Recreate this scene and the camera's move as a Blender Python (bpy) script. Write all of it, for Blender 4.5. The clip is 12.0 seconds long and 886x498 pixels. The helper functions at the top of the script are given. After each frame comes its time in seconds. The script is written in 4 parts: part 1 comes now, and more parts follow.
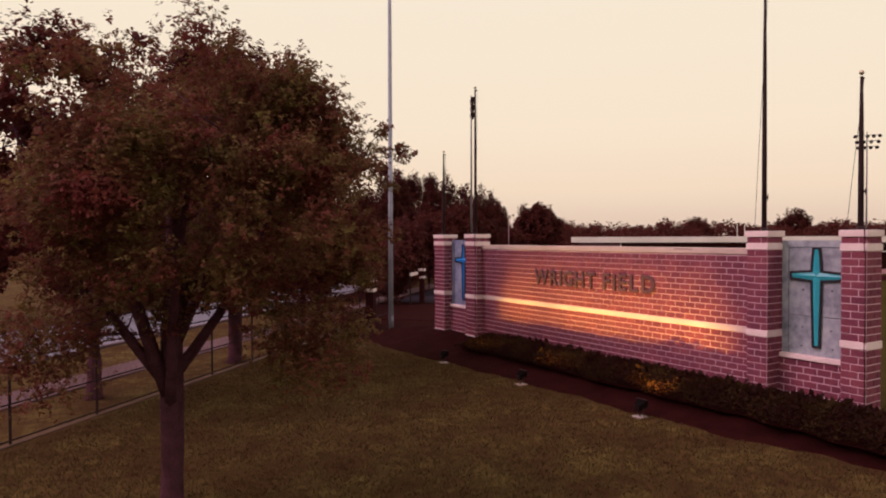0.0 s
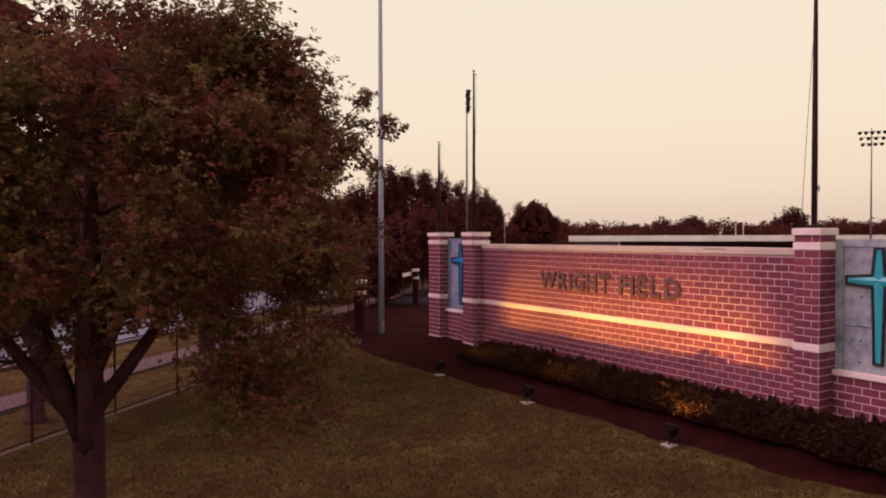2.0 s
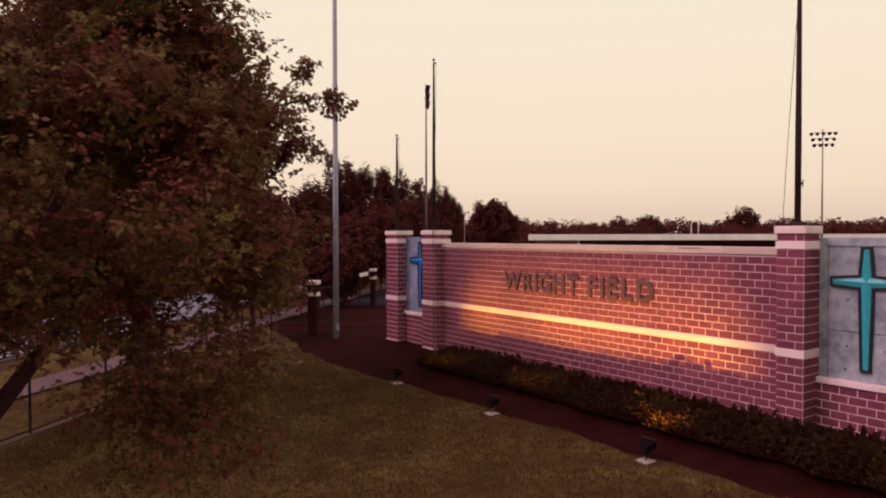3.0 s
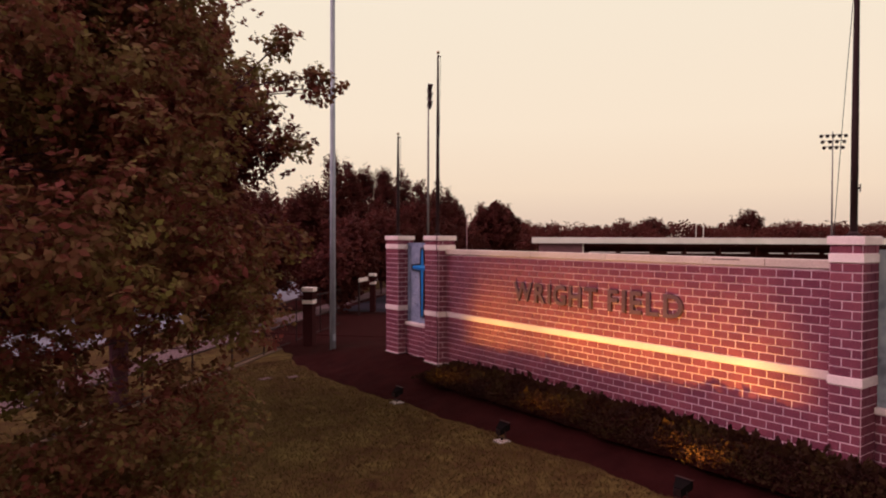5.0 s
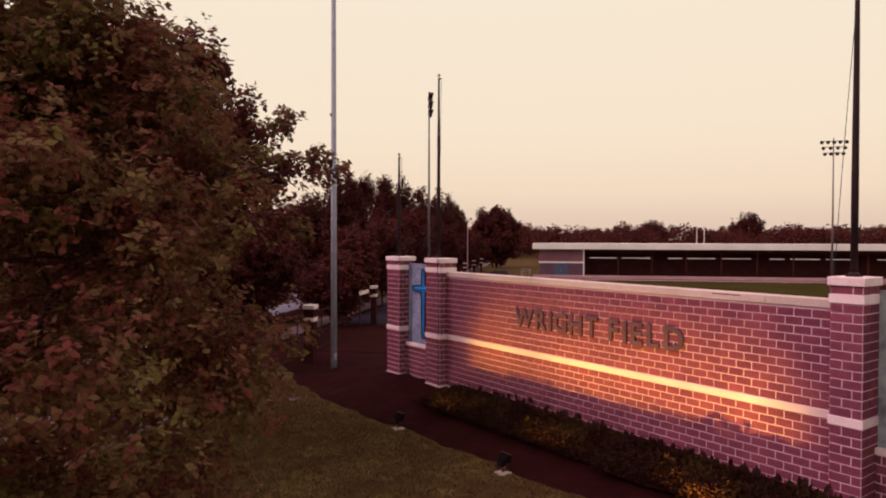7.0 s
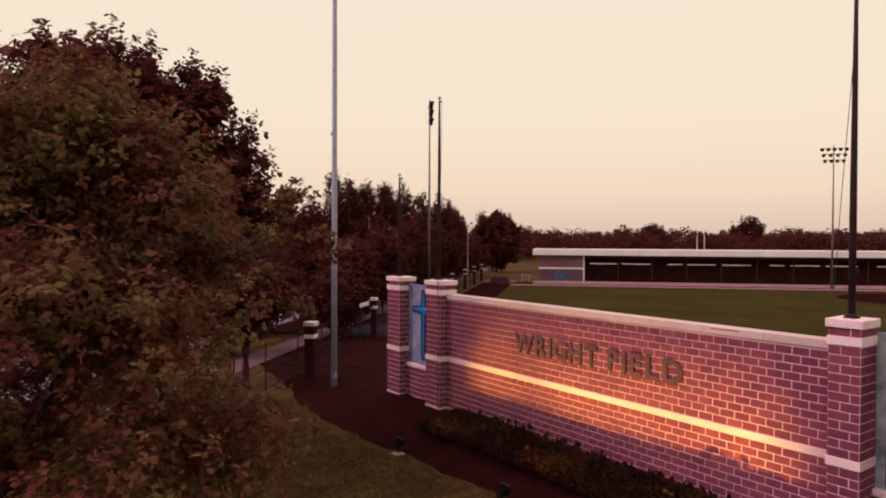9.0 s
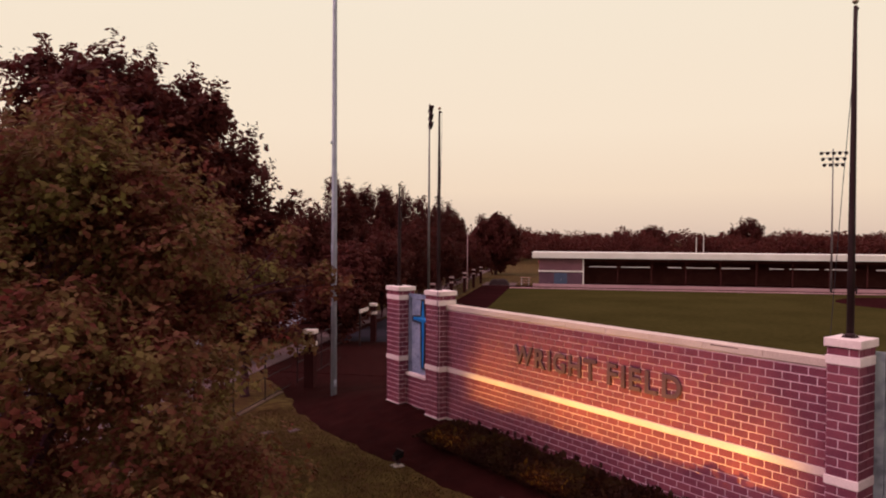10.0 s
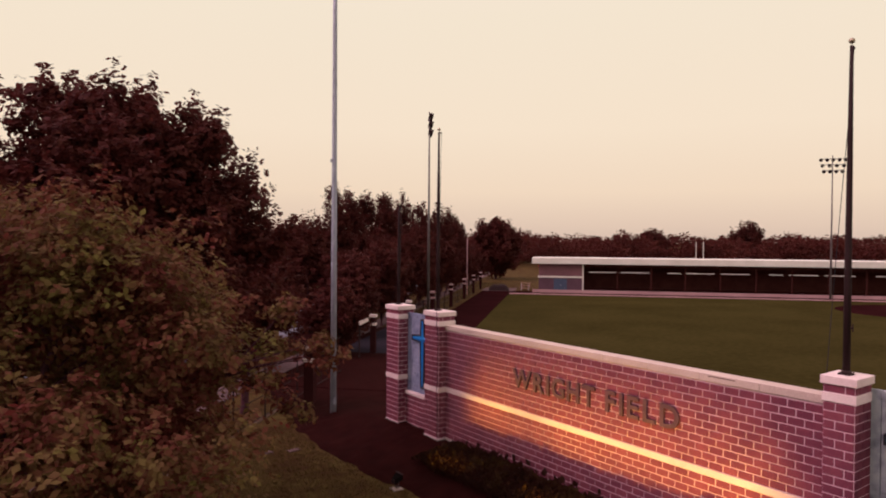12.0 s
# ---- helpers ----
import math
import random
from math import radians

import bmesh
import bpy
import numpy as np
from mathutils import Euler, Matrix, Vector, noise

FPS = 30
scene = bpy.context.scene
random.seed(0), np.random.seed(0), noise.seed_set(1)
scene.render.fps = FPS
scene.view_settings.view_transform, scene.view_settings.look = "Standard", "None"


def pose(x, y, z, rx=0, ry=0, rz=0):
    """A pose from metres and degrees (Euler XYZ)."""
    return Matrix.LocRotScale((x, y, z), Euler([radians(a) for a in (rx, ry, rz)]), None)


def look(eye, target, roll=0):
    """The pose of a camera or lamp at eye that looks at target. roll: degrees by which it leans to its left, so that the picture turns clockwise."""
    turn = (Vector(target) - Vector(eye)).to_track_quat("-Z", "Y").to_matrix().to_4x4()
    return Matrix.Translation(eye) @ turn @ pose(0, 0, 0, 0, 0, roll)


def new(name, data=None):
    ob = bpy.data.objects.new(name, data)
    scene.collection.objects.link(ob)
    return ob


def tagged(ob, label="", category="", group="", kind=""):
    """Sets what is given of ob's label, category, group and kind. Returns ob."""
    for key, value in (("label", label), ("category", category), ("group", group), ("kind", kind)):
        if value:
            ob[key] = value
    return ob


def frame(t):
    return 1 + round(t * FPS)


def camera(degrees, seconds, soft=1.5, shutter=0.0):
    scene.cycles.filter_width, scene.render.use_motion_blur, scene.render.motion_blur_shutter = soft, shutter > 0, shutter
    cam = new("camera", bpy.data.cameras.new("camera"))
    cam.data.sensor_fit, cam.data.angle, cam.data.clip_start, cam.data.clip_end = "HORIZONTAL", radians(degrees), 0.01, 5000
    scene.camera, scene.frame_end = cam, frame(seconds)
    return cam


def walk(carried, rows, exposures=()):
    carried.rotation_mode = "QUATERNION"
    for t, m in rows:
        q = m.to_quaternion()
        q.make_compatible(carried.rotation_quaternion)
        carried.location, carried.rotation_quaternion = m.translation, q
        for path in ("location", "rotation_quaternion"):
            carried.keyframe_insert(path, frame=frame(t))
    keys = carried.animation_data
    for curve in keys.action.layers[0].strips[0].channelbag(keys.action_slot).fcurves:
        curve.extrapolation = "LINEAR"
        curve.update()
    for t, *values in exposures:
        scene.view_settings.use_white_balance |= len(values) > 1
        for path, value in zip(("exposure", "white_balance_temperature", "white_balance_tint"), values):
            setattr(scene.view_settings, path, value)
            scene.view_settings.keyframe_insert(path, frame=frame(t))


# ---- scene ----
cam = camera(67.6, 12.0, soft=2.0)
# seconds, eye, point looked at, roll
PATH = [
    (0.0, (0.48, -0.767, 5.404), (1.547, 0.924, 5.371), -0.2),
    (0.5, (0.866, -0.150, 5.411), (1.931, 1.542, 5.376), -0.2),
    (1.0, (1.222, 0.486, 5.412), (2.288, 2.178, 5.377), -0.2),
    (1.5, (1.593, 1.120, 5.400), (2.659, 2.812, 5.364), -0.2),
    (2.0, (2.005, 1.775, 5.388), (3.088, 3.456, 5.351), -0.15),
    (2.5, (2.470, 2.455, 5.375), (3.628, 4.085, 5.335), -0.1),
    (3.0, (2.940, 3.140, 5.371), (4.124, 4.751, 5.330), -0.1),
    (4.1, (3.690, 4.300, 5.395), (4.873, 5.912, 5.356), 0.05),
    (5.0, (3.990, 4.785, 5.550), (5.172, 6.398, 5.513), 0.15),
    (5.5, (4.015, 4.800, 5.752), (5.196, 6.414, 5.716), 0.1),
    (6.0, (4.003, 4.798, 5.966), (5.184, 6.412, 5.930), 0.1),
    (6.5, (3.984, 4.782, 6.184), (5.165, 6.396, 6.149), 0.1),
    (7.0, (3.966, 4.772, 6.405), (5.146, 6.386, 6.370), 0.12),
    (9.0, (3.922, 4.715, 7.275), (5.101, 6.329, 7.241), 0.25),
    (9.5, (3.915, 4.708, 7.475), (5.095, 6.322, 7.442), 0.3),
    (10.0, (3.896, 4.697, 7.675), (5.077, 6.311, 7.642), 0.35),
    (10.5, (3.882, 4.672, 7.881), (5.063, 6.286, 7.847), 0.37),
    (11.0, (3.862, 4.645, 8.078), (5.043, 6.258, 8.045), 0.42),
    (11.5, (3.858, 4.628, 8.268), (5.039, 6.242, 8.237), 0.42),
    (12.0, (3.863, 4.620, 8.470), (5.044, 6.234, 8.439), 0.42),
]
walk(cam, [(t, look(eye, target, roll)) for t, eye, target, roll in PATH], exposures=[(0.0, 0.0), (6.0, 0.0), (10.0, -0.02), (12.0, -0.04)])

# ---- sky and light: a clear evening after sunset ----
world = bpy.data.worlds.new("evening_sky")
scene.world = world
world.use_nodes = True
wn, wl = world.node_tree.nodes, world.node_tree.links
wn.clear()
w_out = wn.new("ShaderNodeOutputWorld")
w_bg = wn.new("ShaderNodeBackground")
w_ramp = wn.new("ShaderNodeValToRGB")
w_sep = wn.new("ShaderNodeSeparateXYZ")
w_tex = wn.new("ShaderNodeTexCoord")
wl.new(w_tex.outputs["Generated"], w_sep.inputs[0])
wl.new(w_sep.outputs["Z"], w_ramp.inputs[0])
SKY = [(0.0, (0.66, 0.50, 0.41)), (0.02, (0.74, 0.56, 0.445)), (0.07, (0.86, 0.675, 0.515)), (0.16, (0.90, 0.745, 0.585)),
       (0.32, (0.885, 0.765, 0.615)), (0.6, (0.98, 0.78, 0.75)), (1.0, (1.06, 0.78, 0.84))]
stops = w_ramp.color_ramp.elements
stops[0].position, stops[0].color = SKY[0][0], (*SKY[0][1], 1)
stops[1].position, stops[1].color = SKY[-1][0], (*SKY[-1][1], 1)
for at, col in SKY[1:-1]:
    stops.new(at).color = (*col, 1)
wl.new(w_ramp.outputs[0], w_bg.inputs[0])
w_bg.inputs[1].default_value = 1.05
wl.new(w_bg.outputs[0], w_out.inputs[0])

glow = bpy.data.lights.new("afterglow", "SUN")
glow.energy, glow.angle, glow.color = 2.3, radians(40), (1.0, 0.56, 0.72)
glow_ob = new("afterglow", glow)
glow_ob.matrix_world = look((-18, 9, 20), (0, 0, 0))


# ---- materials ----
def material(name, c1, c2, rough=0.8, big=0.6, fine=30.0, bump=0.3, metal=0.0, c3=None, vary=0.0, island=False, depth=0.01, spec=0.4):
    m = bpy.data.materials.new(name)
    m.use_nodes = True
    n, l = m.node_tree.nodes, m.node_tree.links
    b = n["Principled BSDF"]
    b.inputs["Roughness"].default_value, b.inputs["Metallic"].default_value = rough, metal
    b.inputs["Specular IOR Level"].default_value = spec
    geo = n.new("ShaderNodeNewGeometry")
    n1, n2 = n.new("ShaderNodeTexNoise"), n.new("ShaderNodeTexNoise")
    n1.inputs["Scale"].default_value, n1.inputs["Detail"].default_value = big, 5
    n2.inputs["Scale"].default_value, n2.inputs["Detail"].default_value = fine, 4
    for t in (n1, n2):
        l.new(geo.outputs["Position"], t.inputs["Vector"])
    ramp = n.new("ShaderNodeValToRGB")
    e = ramp.color_ramp.elements
    e[0].position, e[1].position = 0.33, 0.67
    e[0].color, e[1].color = (*c1, 1), (*c2, 1)
    if c3:
        e.new(0.5).color = (*c3, 1)
    blend = n.new("ShaderNodeMath")
    blend.operation = "MULTIPLY_ADD"
    blend.inputs[1].default_value = 0.45
    l.new(n2.outputs[0], blend.inputs[0])
    half = n.new("ShaderNodeMath")
    half.operation = "MULTIPLY"
    half.inputs[1].default_value = 0.55
    l.new(n1.outputs[0], half.inputs[0])
    l.new(half.outputs[0], blend.inputs[2])
    fac = blend.outputs[0]
    if vary:
        rnd = geo.outputs["Random Per Island"] if island else n.new("ShaderNodeObjectInfo").outputs["Random"]
        a = n.new("ShaderNodeMath")
        a.operation = "MULTIPLY_ADD"
        a.inputs[1].default_value, a.inputs[2].default_value = vary, -vary / 2
        l.new(rnd, a.inputs[0])
        s = n.new("ShaderNodeMath")
        l.new(a.outputs[0], s.inputs[0])
        l.new(fac, s.inputs[1])
        fac = s.outputs[0]
    l.new(fac, ramp.inputs[0])
    l.new(ramp.outputs[0], b.inputs["Base Color"])
    if bump:
        bp = n.new("ShaderNodeBump")
        bp.inputs["Strength"].default_value, bp.inputs["Distance"].default_value = bump, depth
        l.new(n2.outputs[0], bp.inputs["Height"])
        l.new(bp.outputs[0], b.inputs["Normal"])
    return m


def leaf_material(name, cols):
    m = bpy.data.materials.new(name)
    m.use_nodes = True
    n, l = m.node_tree.nodes, m.node_tree.links
    b = n["Principled BSDF"]
    b.inputs["Roughness"].default_value = 0.7
    b.inputs["Specular IOR Level"].default_value = 0.12
    geo = n.new("ShaderNodeNewGeometry")
    noi = n.new("ShaderNodeTexNoise")
    noi.inputs["Scale"].default_value = 1.25
    l.new(geo.outputs["Position"], noi.inputs["Vector"])
    mix = n.new("ShaderNodeMath")
    mix.operation = "MULTIPLY_ADD"
    mix.inputs[1].default_value = 0.18
    l.new(geo.outputs["Random Per Island"], mix.inputs[0])
    k = n.new("ShaderNodeMath")
    k.operation = "MULTIPLY"
    k.inputs[1].default_value = 0.82
    l.new(noi.outputs[0], k.inputs[0])
    l.new(k.outputs[0], mix.inputs[2])
    ramp = n.new("ShaderNodeValToRGB")
    e = ramp.color_ramp.elements
    e[0].position, e[1].position = 0.25, 0.73
    e[0].color, e[1].color = (*cols[0], 1), (*cols[-1], 1)
    for i, c in enumerate(cols[1:-1]):
        e.new(0.25 + 0.48 * (i + 1) / (len(cols) - 1)).color = (*c, 1)
    l.new(mix.outputs[0], ramp.inputs[0])
    l.new(ramp.outputs[0], b.inputs["Base Color"])
    tr = n.new("ShaderNodeBsdfTranslucent")
    l.new(ramp.outputs[0], tr.inputs[0])
    mx = n.new("ShaderNodeMixShader")
    mx.inputs[0].default_value = 0.42
    l.new(b.outputs[0], mx.inputs[1])
    l.new(tr.outputs[0], mx.inputs[2])
    l.new(mx.outputs[0], n["Material Output"].inputs["Surface"])
    return m


def lamp_material(name, colour, strength):
    m = bpy.data.materials.new(name)
    m.use_nodes = True
    b = m.node_tree.nodes["Principled BSDF"]
    b.inputs["Emission Color"].default_value, b.inputs["Emission Strength"].default_value = (*colour, 1), strength
    return m


M_BRICK = material("brick_red", (0.112, 0.021, 0.046), (0.225, 0.052, 0.078), 0.85, 1.4, 40, 0.5, c3=(0.163, 0.035, 0.061), vary=0.10)
M_BRICK_FAR = material("brick_red_joined", (0.112, 0.021, 0.046), (0.225, 0.052, 0.078), 0.85, 1.4, 40, 0.5, c3=(0.163, 0.035, 0.061), vary=0.10, island=True)
M_MORTAR = material("mortar", (0.60, 0.42, 0.49), (0.79, 0.58, 0.65), 0.95, 1.0, 50, 0.4)
M_STONE = material("cast_stone", (0.60, 0.475, 0.47), (0.80, 0.68, 0.66), 0.85, 1.1, 26, 0.3)
M_BAND = material("sandstone_band", (0.52, 0.40, 0.385), (0.68, 0.555, 0.53), 0.85, 1.1, 26, 0.3)
M_COPING = material("weathered_coping", (0.45, 0.36, 0.31), (0.62, 0.51, 0.45), 0.9, 0.9, 18, 0.4)
M_STAIN = material("rain_stain", (0.10, 0.065, 0.06), (0.20, 0.14, 0.12), 0.95, 2.5, 20, 0.2)
M_PANEL = material("grey_concrete_panel", (0.13, 0.145, 0.175), (0.40, 0.44, 0.46), 0.8, 1.1, 5, 0.25, c3=(0.28, 0.32, 0.36))
M_PANEL_BLUE = material("blue_grey_concrete_panel", (0.10, 0.12, 0.20), (0.30, 0.34, 0.46), 0.8, 1.4, 7, 0.25, c3=(0.21, 0.25, 0.36))
M_AZURE = material("azure_enamel", (0.012, 0.16, 0.50), (0.025, 0.25, 0.66), 0.25, 1.5, 30, 0.05)
M_PLINTH = material("concrete_plinth", (0.28, 0.24, 0.22), (0.48, 0.42, 0.39), 0.9, 1.2, 20, 0.4)
M_TEAL = material("turquoise_enamel", (0.02, 0.30, 0.38), (0.05, 0.42, 0.48), 0.25, 1.5, 30, 0.05)
M_DARK = material("dark_bronze_edge", (0.010, 0.011, 0.016), (0.022, 0.022, 0.030), 0.45, 3, 40, 0.1)
M_LETTER = material("weathered_bronze_letters", (0.054, 0.026, 0.042), (0.108, 0.054, 0.076), 0.6, 3, 40, 0.15, metal=0.1)
M_BLACK = material("black_painted_metal", (0.020, 0.010, 0.011), (0.032, 0.017, 0.018), 0.7, 2, 40, 0.05, spec=0.12)
M_STEEL = material("dull_grey_steel", (0.10, 0.085, 0.085), (0.17, 0.145, 0.145), 0.6, 2, 30, 0.05, metal=0.2)
# Black set very low, so the lamp's own light barely shows on it.
M_MATT_BLACK = material("matt_black_metal", (0.005, 0.004, 0.004), (0.009, 0.007, 0.007), 1.0, 2, 40, 0.05, spec=0.0)
M_GALV = material("galvanised_steel", (0.27, 0.29, 0.37), (0.42, 0.44, 0.53), 0.5, 2, 30, 0.05, metal=0.2)
M_BALL = material("gilt_ball", (0.30, 0.25, 0.18), (0.45, 0.38, 0.28), 0.35, 4, 40, 0.05, metal=0.8)
M_GRASS = material("lawn", (0.040, 0.016, 0.009), (0.112, 0.084, 0.028), 0.95, 0.6, 3, 0.8, c3=(0.062, 0.038, 0.014), depth=0.05, spec=0.03)
M_BLADE = leaf_material("grass_blades", [(0.050, 0.022, 0.010), (0.077, 0.051, 0.018), (0.108, 0.080, 0.027)])
M_TURF = material("playing_turf", (0.029, 0.025, 0.008), (0.050, 0.043, 0.014), 1.0, 0.12, 2, 0.3, spec=0.0)
# Bark mulch of the bed; also the dark of shaded ground and hedge inside.
M_MULCH_SHADE = material("mulch_and_shade_brown", (0.014, 0.003, 0.003), (0.027, 0.0065, 0.006), 0.95, 1.5, 22, 1.0, depth=0.04, spec=0.02)
M_CLAY = material("red_clay", (0.015, 0.0042, 0.0046), (0.026, 0.0075, 0.008), 1.0, 0.3, 8, 0.4, spec=0.0)
M_ROAD = material("asphalt", (0.10, 0.10, 0.13), (0.17, 0.165, 0.21), 0.8, 0.3, 25, 0.3)
# Asphalt of the drive, with the shade of the trees in its colour.
M_DRIVE = material("tree_shaded_asphalt", (0.014, 0.011, 0.016), (0.027, 0.022, 0.031), 0.95, 0.3, 25, 0.3, spec=0.03)
M_WALK = material("concrete_walk", (0.085, 0.055, 0.058), (0.15, 0.10, 0.105), 0.95, 0.5, 20, 0.3, spec=0.05)
M_WHITE = material("white_painted_steel", (0.62, 0.60, 0.54), (0.80, 0.78, 0.72), 0.5, 0.4, 12, 0.05)
M_PINK = material("pale_brick_veneer", (0.135, 0.058, 0.074), (0.20, 0.090, 0.108), 0.85, 0.6, 14, 0.2)
M_LINE = material("pink_stained_concrete", (0.36, 0.20, 0.22), (0.50, 0.30, 0.32), 0.85, 0.5, 16, 0.2)
M_MAUVE = material("mauve_painted_block", (0.085, 0.040, 0.062), (0.125, 0.062, 0.088), 0.8, 0.6, 14, 0.2)
M_GATE = material("dark_red_brickwork", (0.026, 0.007, 0.008), (0.045, 0.013, 0.014), 0.95, 1.0, 18, 0.3, spec=0.03)
M_BLUE = material("blue_painted_door", (0.045, 0.065, 0.12), (0.07, 0.095, 0.16), 0.5, 1, 20, 0.05)
# Inside of the dugout: the shade under its roof is put into this maroon.
M_SHADE = material("dugout_shade_maroon", (0.045, 0.013, 0.013), (0.075, 0.024, 0.022), 0.9, 0.8, 20, 0.2, spec=0.05)
M_BARK = material("bark", (0.036, 0.011, 0.015), (0.105, 0.040, 0.058), 0.95, 3, 30, 1.0, depth=0.03, spec=0.15)
M_LEAF = leaf_material("autumn_leaves", [(0.158, 0.030, 0.029), (0.146, 0.042, 0.030), (0.142, 0.083, 0.035), (0.208, 0.178, 0.052)])
M_LEAF_DARK = leaf_material("dark_leaves", [(0.076, 0.0150, 0.0145), (0.080, 0.0185, 0.0155), (0.088, 0.026, 0.0175)])
M_HEDGE = leaf_material("hedge_leaves", [(0.018, 0.005, 0.004), (0.028, 0.010, 0.005), (0.050, 0.031, 0.009)])
M_LENS = lamp_material("lamp_lens", (1.0, 0.55, 0.16), 6.0)
M_DRY = material("dry_edging", (0.065, 0.036, 0.022), (0.105, 0.062, 0.038), 0.95, 0.8, 12, 0.6)
M_RED = material("red_car_paint", (0.30, 0.04, 0.03), (0.36, 0.05, 0.04), 0.3, 2, 30, 0.0)
M_GLASS = material("dark_window_glass", (0.02, 0.022, 0.026), (0.03, 0.03, 0.036), 0.08, 2, 30, 0.0)


# ---- mesh helpers ----
def link(name, mesh, mat, parent=None, label="", m=None):
    ob = new(name, mesh)
    if mat and not mesh.materials:
        mesh.materials.append(mat)
    if parent:
        ob.parent = parent
    if m is not None:
        ob.matrix_local = m
    if label:
        tagged(ob, label)
    return ob


def part(name, bm, mat, parent=None, label="", m=None, smooth=False):
    mesh = bpy.data.meshes.new(name)
    bm.to_mesh(mesh)
    bm.free()
    if smooth:
        for p in mesh.polygons:
            p.use_smooth = True
    return link(name, mesh, mat, parent, label, m)


def thing(name, x=0, y=0, z=0, rz=0, label="", category="", group="", kind=""):
    ob = new(name)
    ob.empty_display_size = 0.2
    ob.matrix_world = pose(x, y, z, 0, 0, rz)
    return tagged(ob, label, category, group, kind)


def add_box(bm, x0, x1, y0, y1, z0, z1, bevel=0.0):
    r = bmesh.ops.create_cube(bm, size=1.0)
    for v in r["verts"]:
        v.co = Vector(((x0 + x1) / 2 + v.co.x * (x1 - x0), (y0 + y1) / 2 + v.co.y * (y1 - y0), (z0 + z1) / 2 + v.co.z * (z1 - z0)))
    if bevel:
        edges = list({e for v in r["verts"] for e in v.link_edges})
        bmesh.ops.bevel(bm, geom=edges, offset=bevel, segments=2, affect="EDGES", profile=0.5)
    return bm


def box(x0, x1, y0, y1, z0, z1, bevel=0.0):
    return add_box(bmesh.new(), x0, x1, y0, y1, z0, z1, bevel)


def add_tube(bm, pts, radii, sides=10, cap=True):
    rings = []
    for i, p in enumerate(pts):
        a = Vector(pts[max(i - 1, 0)])
        c = Vector(pts[min(i + 1, len(pts) - 1)])
        q = (c - a).to_track_quat("Z", "Y")
        rings.append([bm.verts.new(Vector(p) + q @ Vector((radii[i] * math.cos(k * 2 * math.pi / sides), radii[i] * math.sin(k * 2 * math.pi / sides), 0))) for k in range(sides)])
    for r0, r1 in zip(rings, rings[1:]):
        for k in range(sides):
            bm.faces.new((r0[k], r0[(k + 1) % sides], r1[(k + 1) % sides], r1[k]))
    if cap:
        bm.faces.new(rings[0][::-1])
        bm.faces.new(rings[-1])
    return bm


def tube(pts, radii, sides=10):
    return add_tube(bmesh.new(), pts, radii, sides)


def raw_mesh(name, verts, faces):
    mesh = bpy.data.meshes.new(name)
    mesh.from_pydata(verts, [], faces)
    mesh.update()
    return mesh


def quads_mesh(name, verts):
    """verts: an array of n x 4 x 3; every four make one face of its own."""
    n = len(verts)
    mesh = bpy.data.meshes.new(name)
    mesh.vertices.add(n * 4)
    mesh.vertices.foreach_set("co", verts.reshape(-1).astype(np.float32))
    mesh.loops.add(n * 4)
    mesh.loops.foreach_set("vertex_index", np.arange(n * 4, dtype=np.int32))
    mesh.polygons.add(n)
    mesh.polygons.foreach_set("loop_start", np.arange(0, n * 4, 4, dtype=np.int32))
    mesh.update(calc_edges=True)
    return mesh


# the street, the fence and the field share one grid: u along the fence, v to its street side
U0, UD, VD = (2.28, 22.03), (0.725, 0.689), (-0.689, 0.725)
STREET = math.degrees(math.atan2(UD[1], UD[0]))


def uv(u, v):
    return U0[0] + u * UD[0] + v * VD[0], U0[1] + u * UD[1] + v * VD[1]


# ---- ground ----
def bed_edge(y):
    """x at which the lawn meets the planting bed."""
    pts = [(-20, 19.0), (5, 17.5), (10, 16.55), (13, 16.35), (18, 16.15), (23.5, 15.9), (27, 15.55), (31, 15.7), (34, 16.4), (40, 17.5), (60, 19.0)]
    return float(np.interp(y, [p[0] for p in pts], [p[1] for p in pts])) + 0.12 * math.sin(y * 1.7) + 0.06 * math.sin(y * 4.1)


def smooth01(a):
    a = min(max(a, 0.0), 1.0)
    return a * a * (3 - 2 * a)


def ground_z(x, y):
    e = bed_edge(y)
    rise = 0.55 * smooth01((x - e) / (19.0 - e + 0.01)) * (1 - smooth01((x - 20.2) / 2.5))
    rise *= 1 - smooth01((y - 30.5) / 5.0)
    rise *= smooth01((y + 6) / 8)
    near = max(0.0, 1 - math.hypot(x - 8, y - 14) / 40)
    return rise + 0.05 * near * noise.noise((x * 0.25, y * 0.25, 0)) - 0.02


def under_bed(x, y):
    """The ground sheet, kept a little under the mulch."""
    e = bed_edge(y)
    return ground_z(x, y) - (0.16 * smooth01((x - e - 0.1) / 0.5) if 3.2 < y < 41.8 and x < 19.6 else 0)


def axis(a, b, step, far):
    mid = list(np.arange(a, b + step / 2, step))
    out, d = [], step
    p = b
    while p < far:
        d *= 1.45
        p += d
        out.append(p)
    low, d, p = [], step, a
    while p > -far:
        d *= 1.45
        p -= d
        low.append(p)
    return low[::-1] + mid + out


def sheet(name, xs, ys, fz, mat):
    verts = [(x, y, fz(x, y)) for y in ys for x in xs]
    w = len(xs)
    faces = [(j * w + i, j * w + i + 1, (j + 1) * w + i + 1, (j + 1) * w + i) for j in range(len(ys) - 1) for i in range(w - 1)]
    ob = link(name, raw_mesh(name, verts, faces), mat)
    for p in ob.data.polygons:
        p.use_smooth = True
    return ob


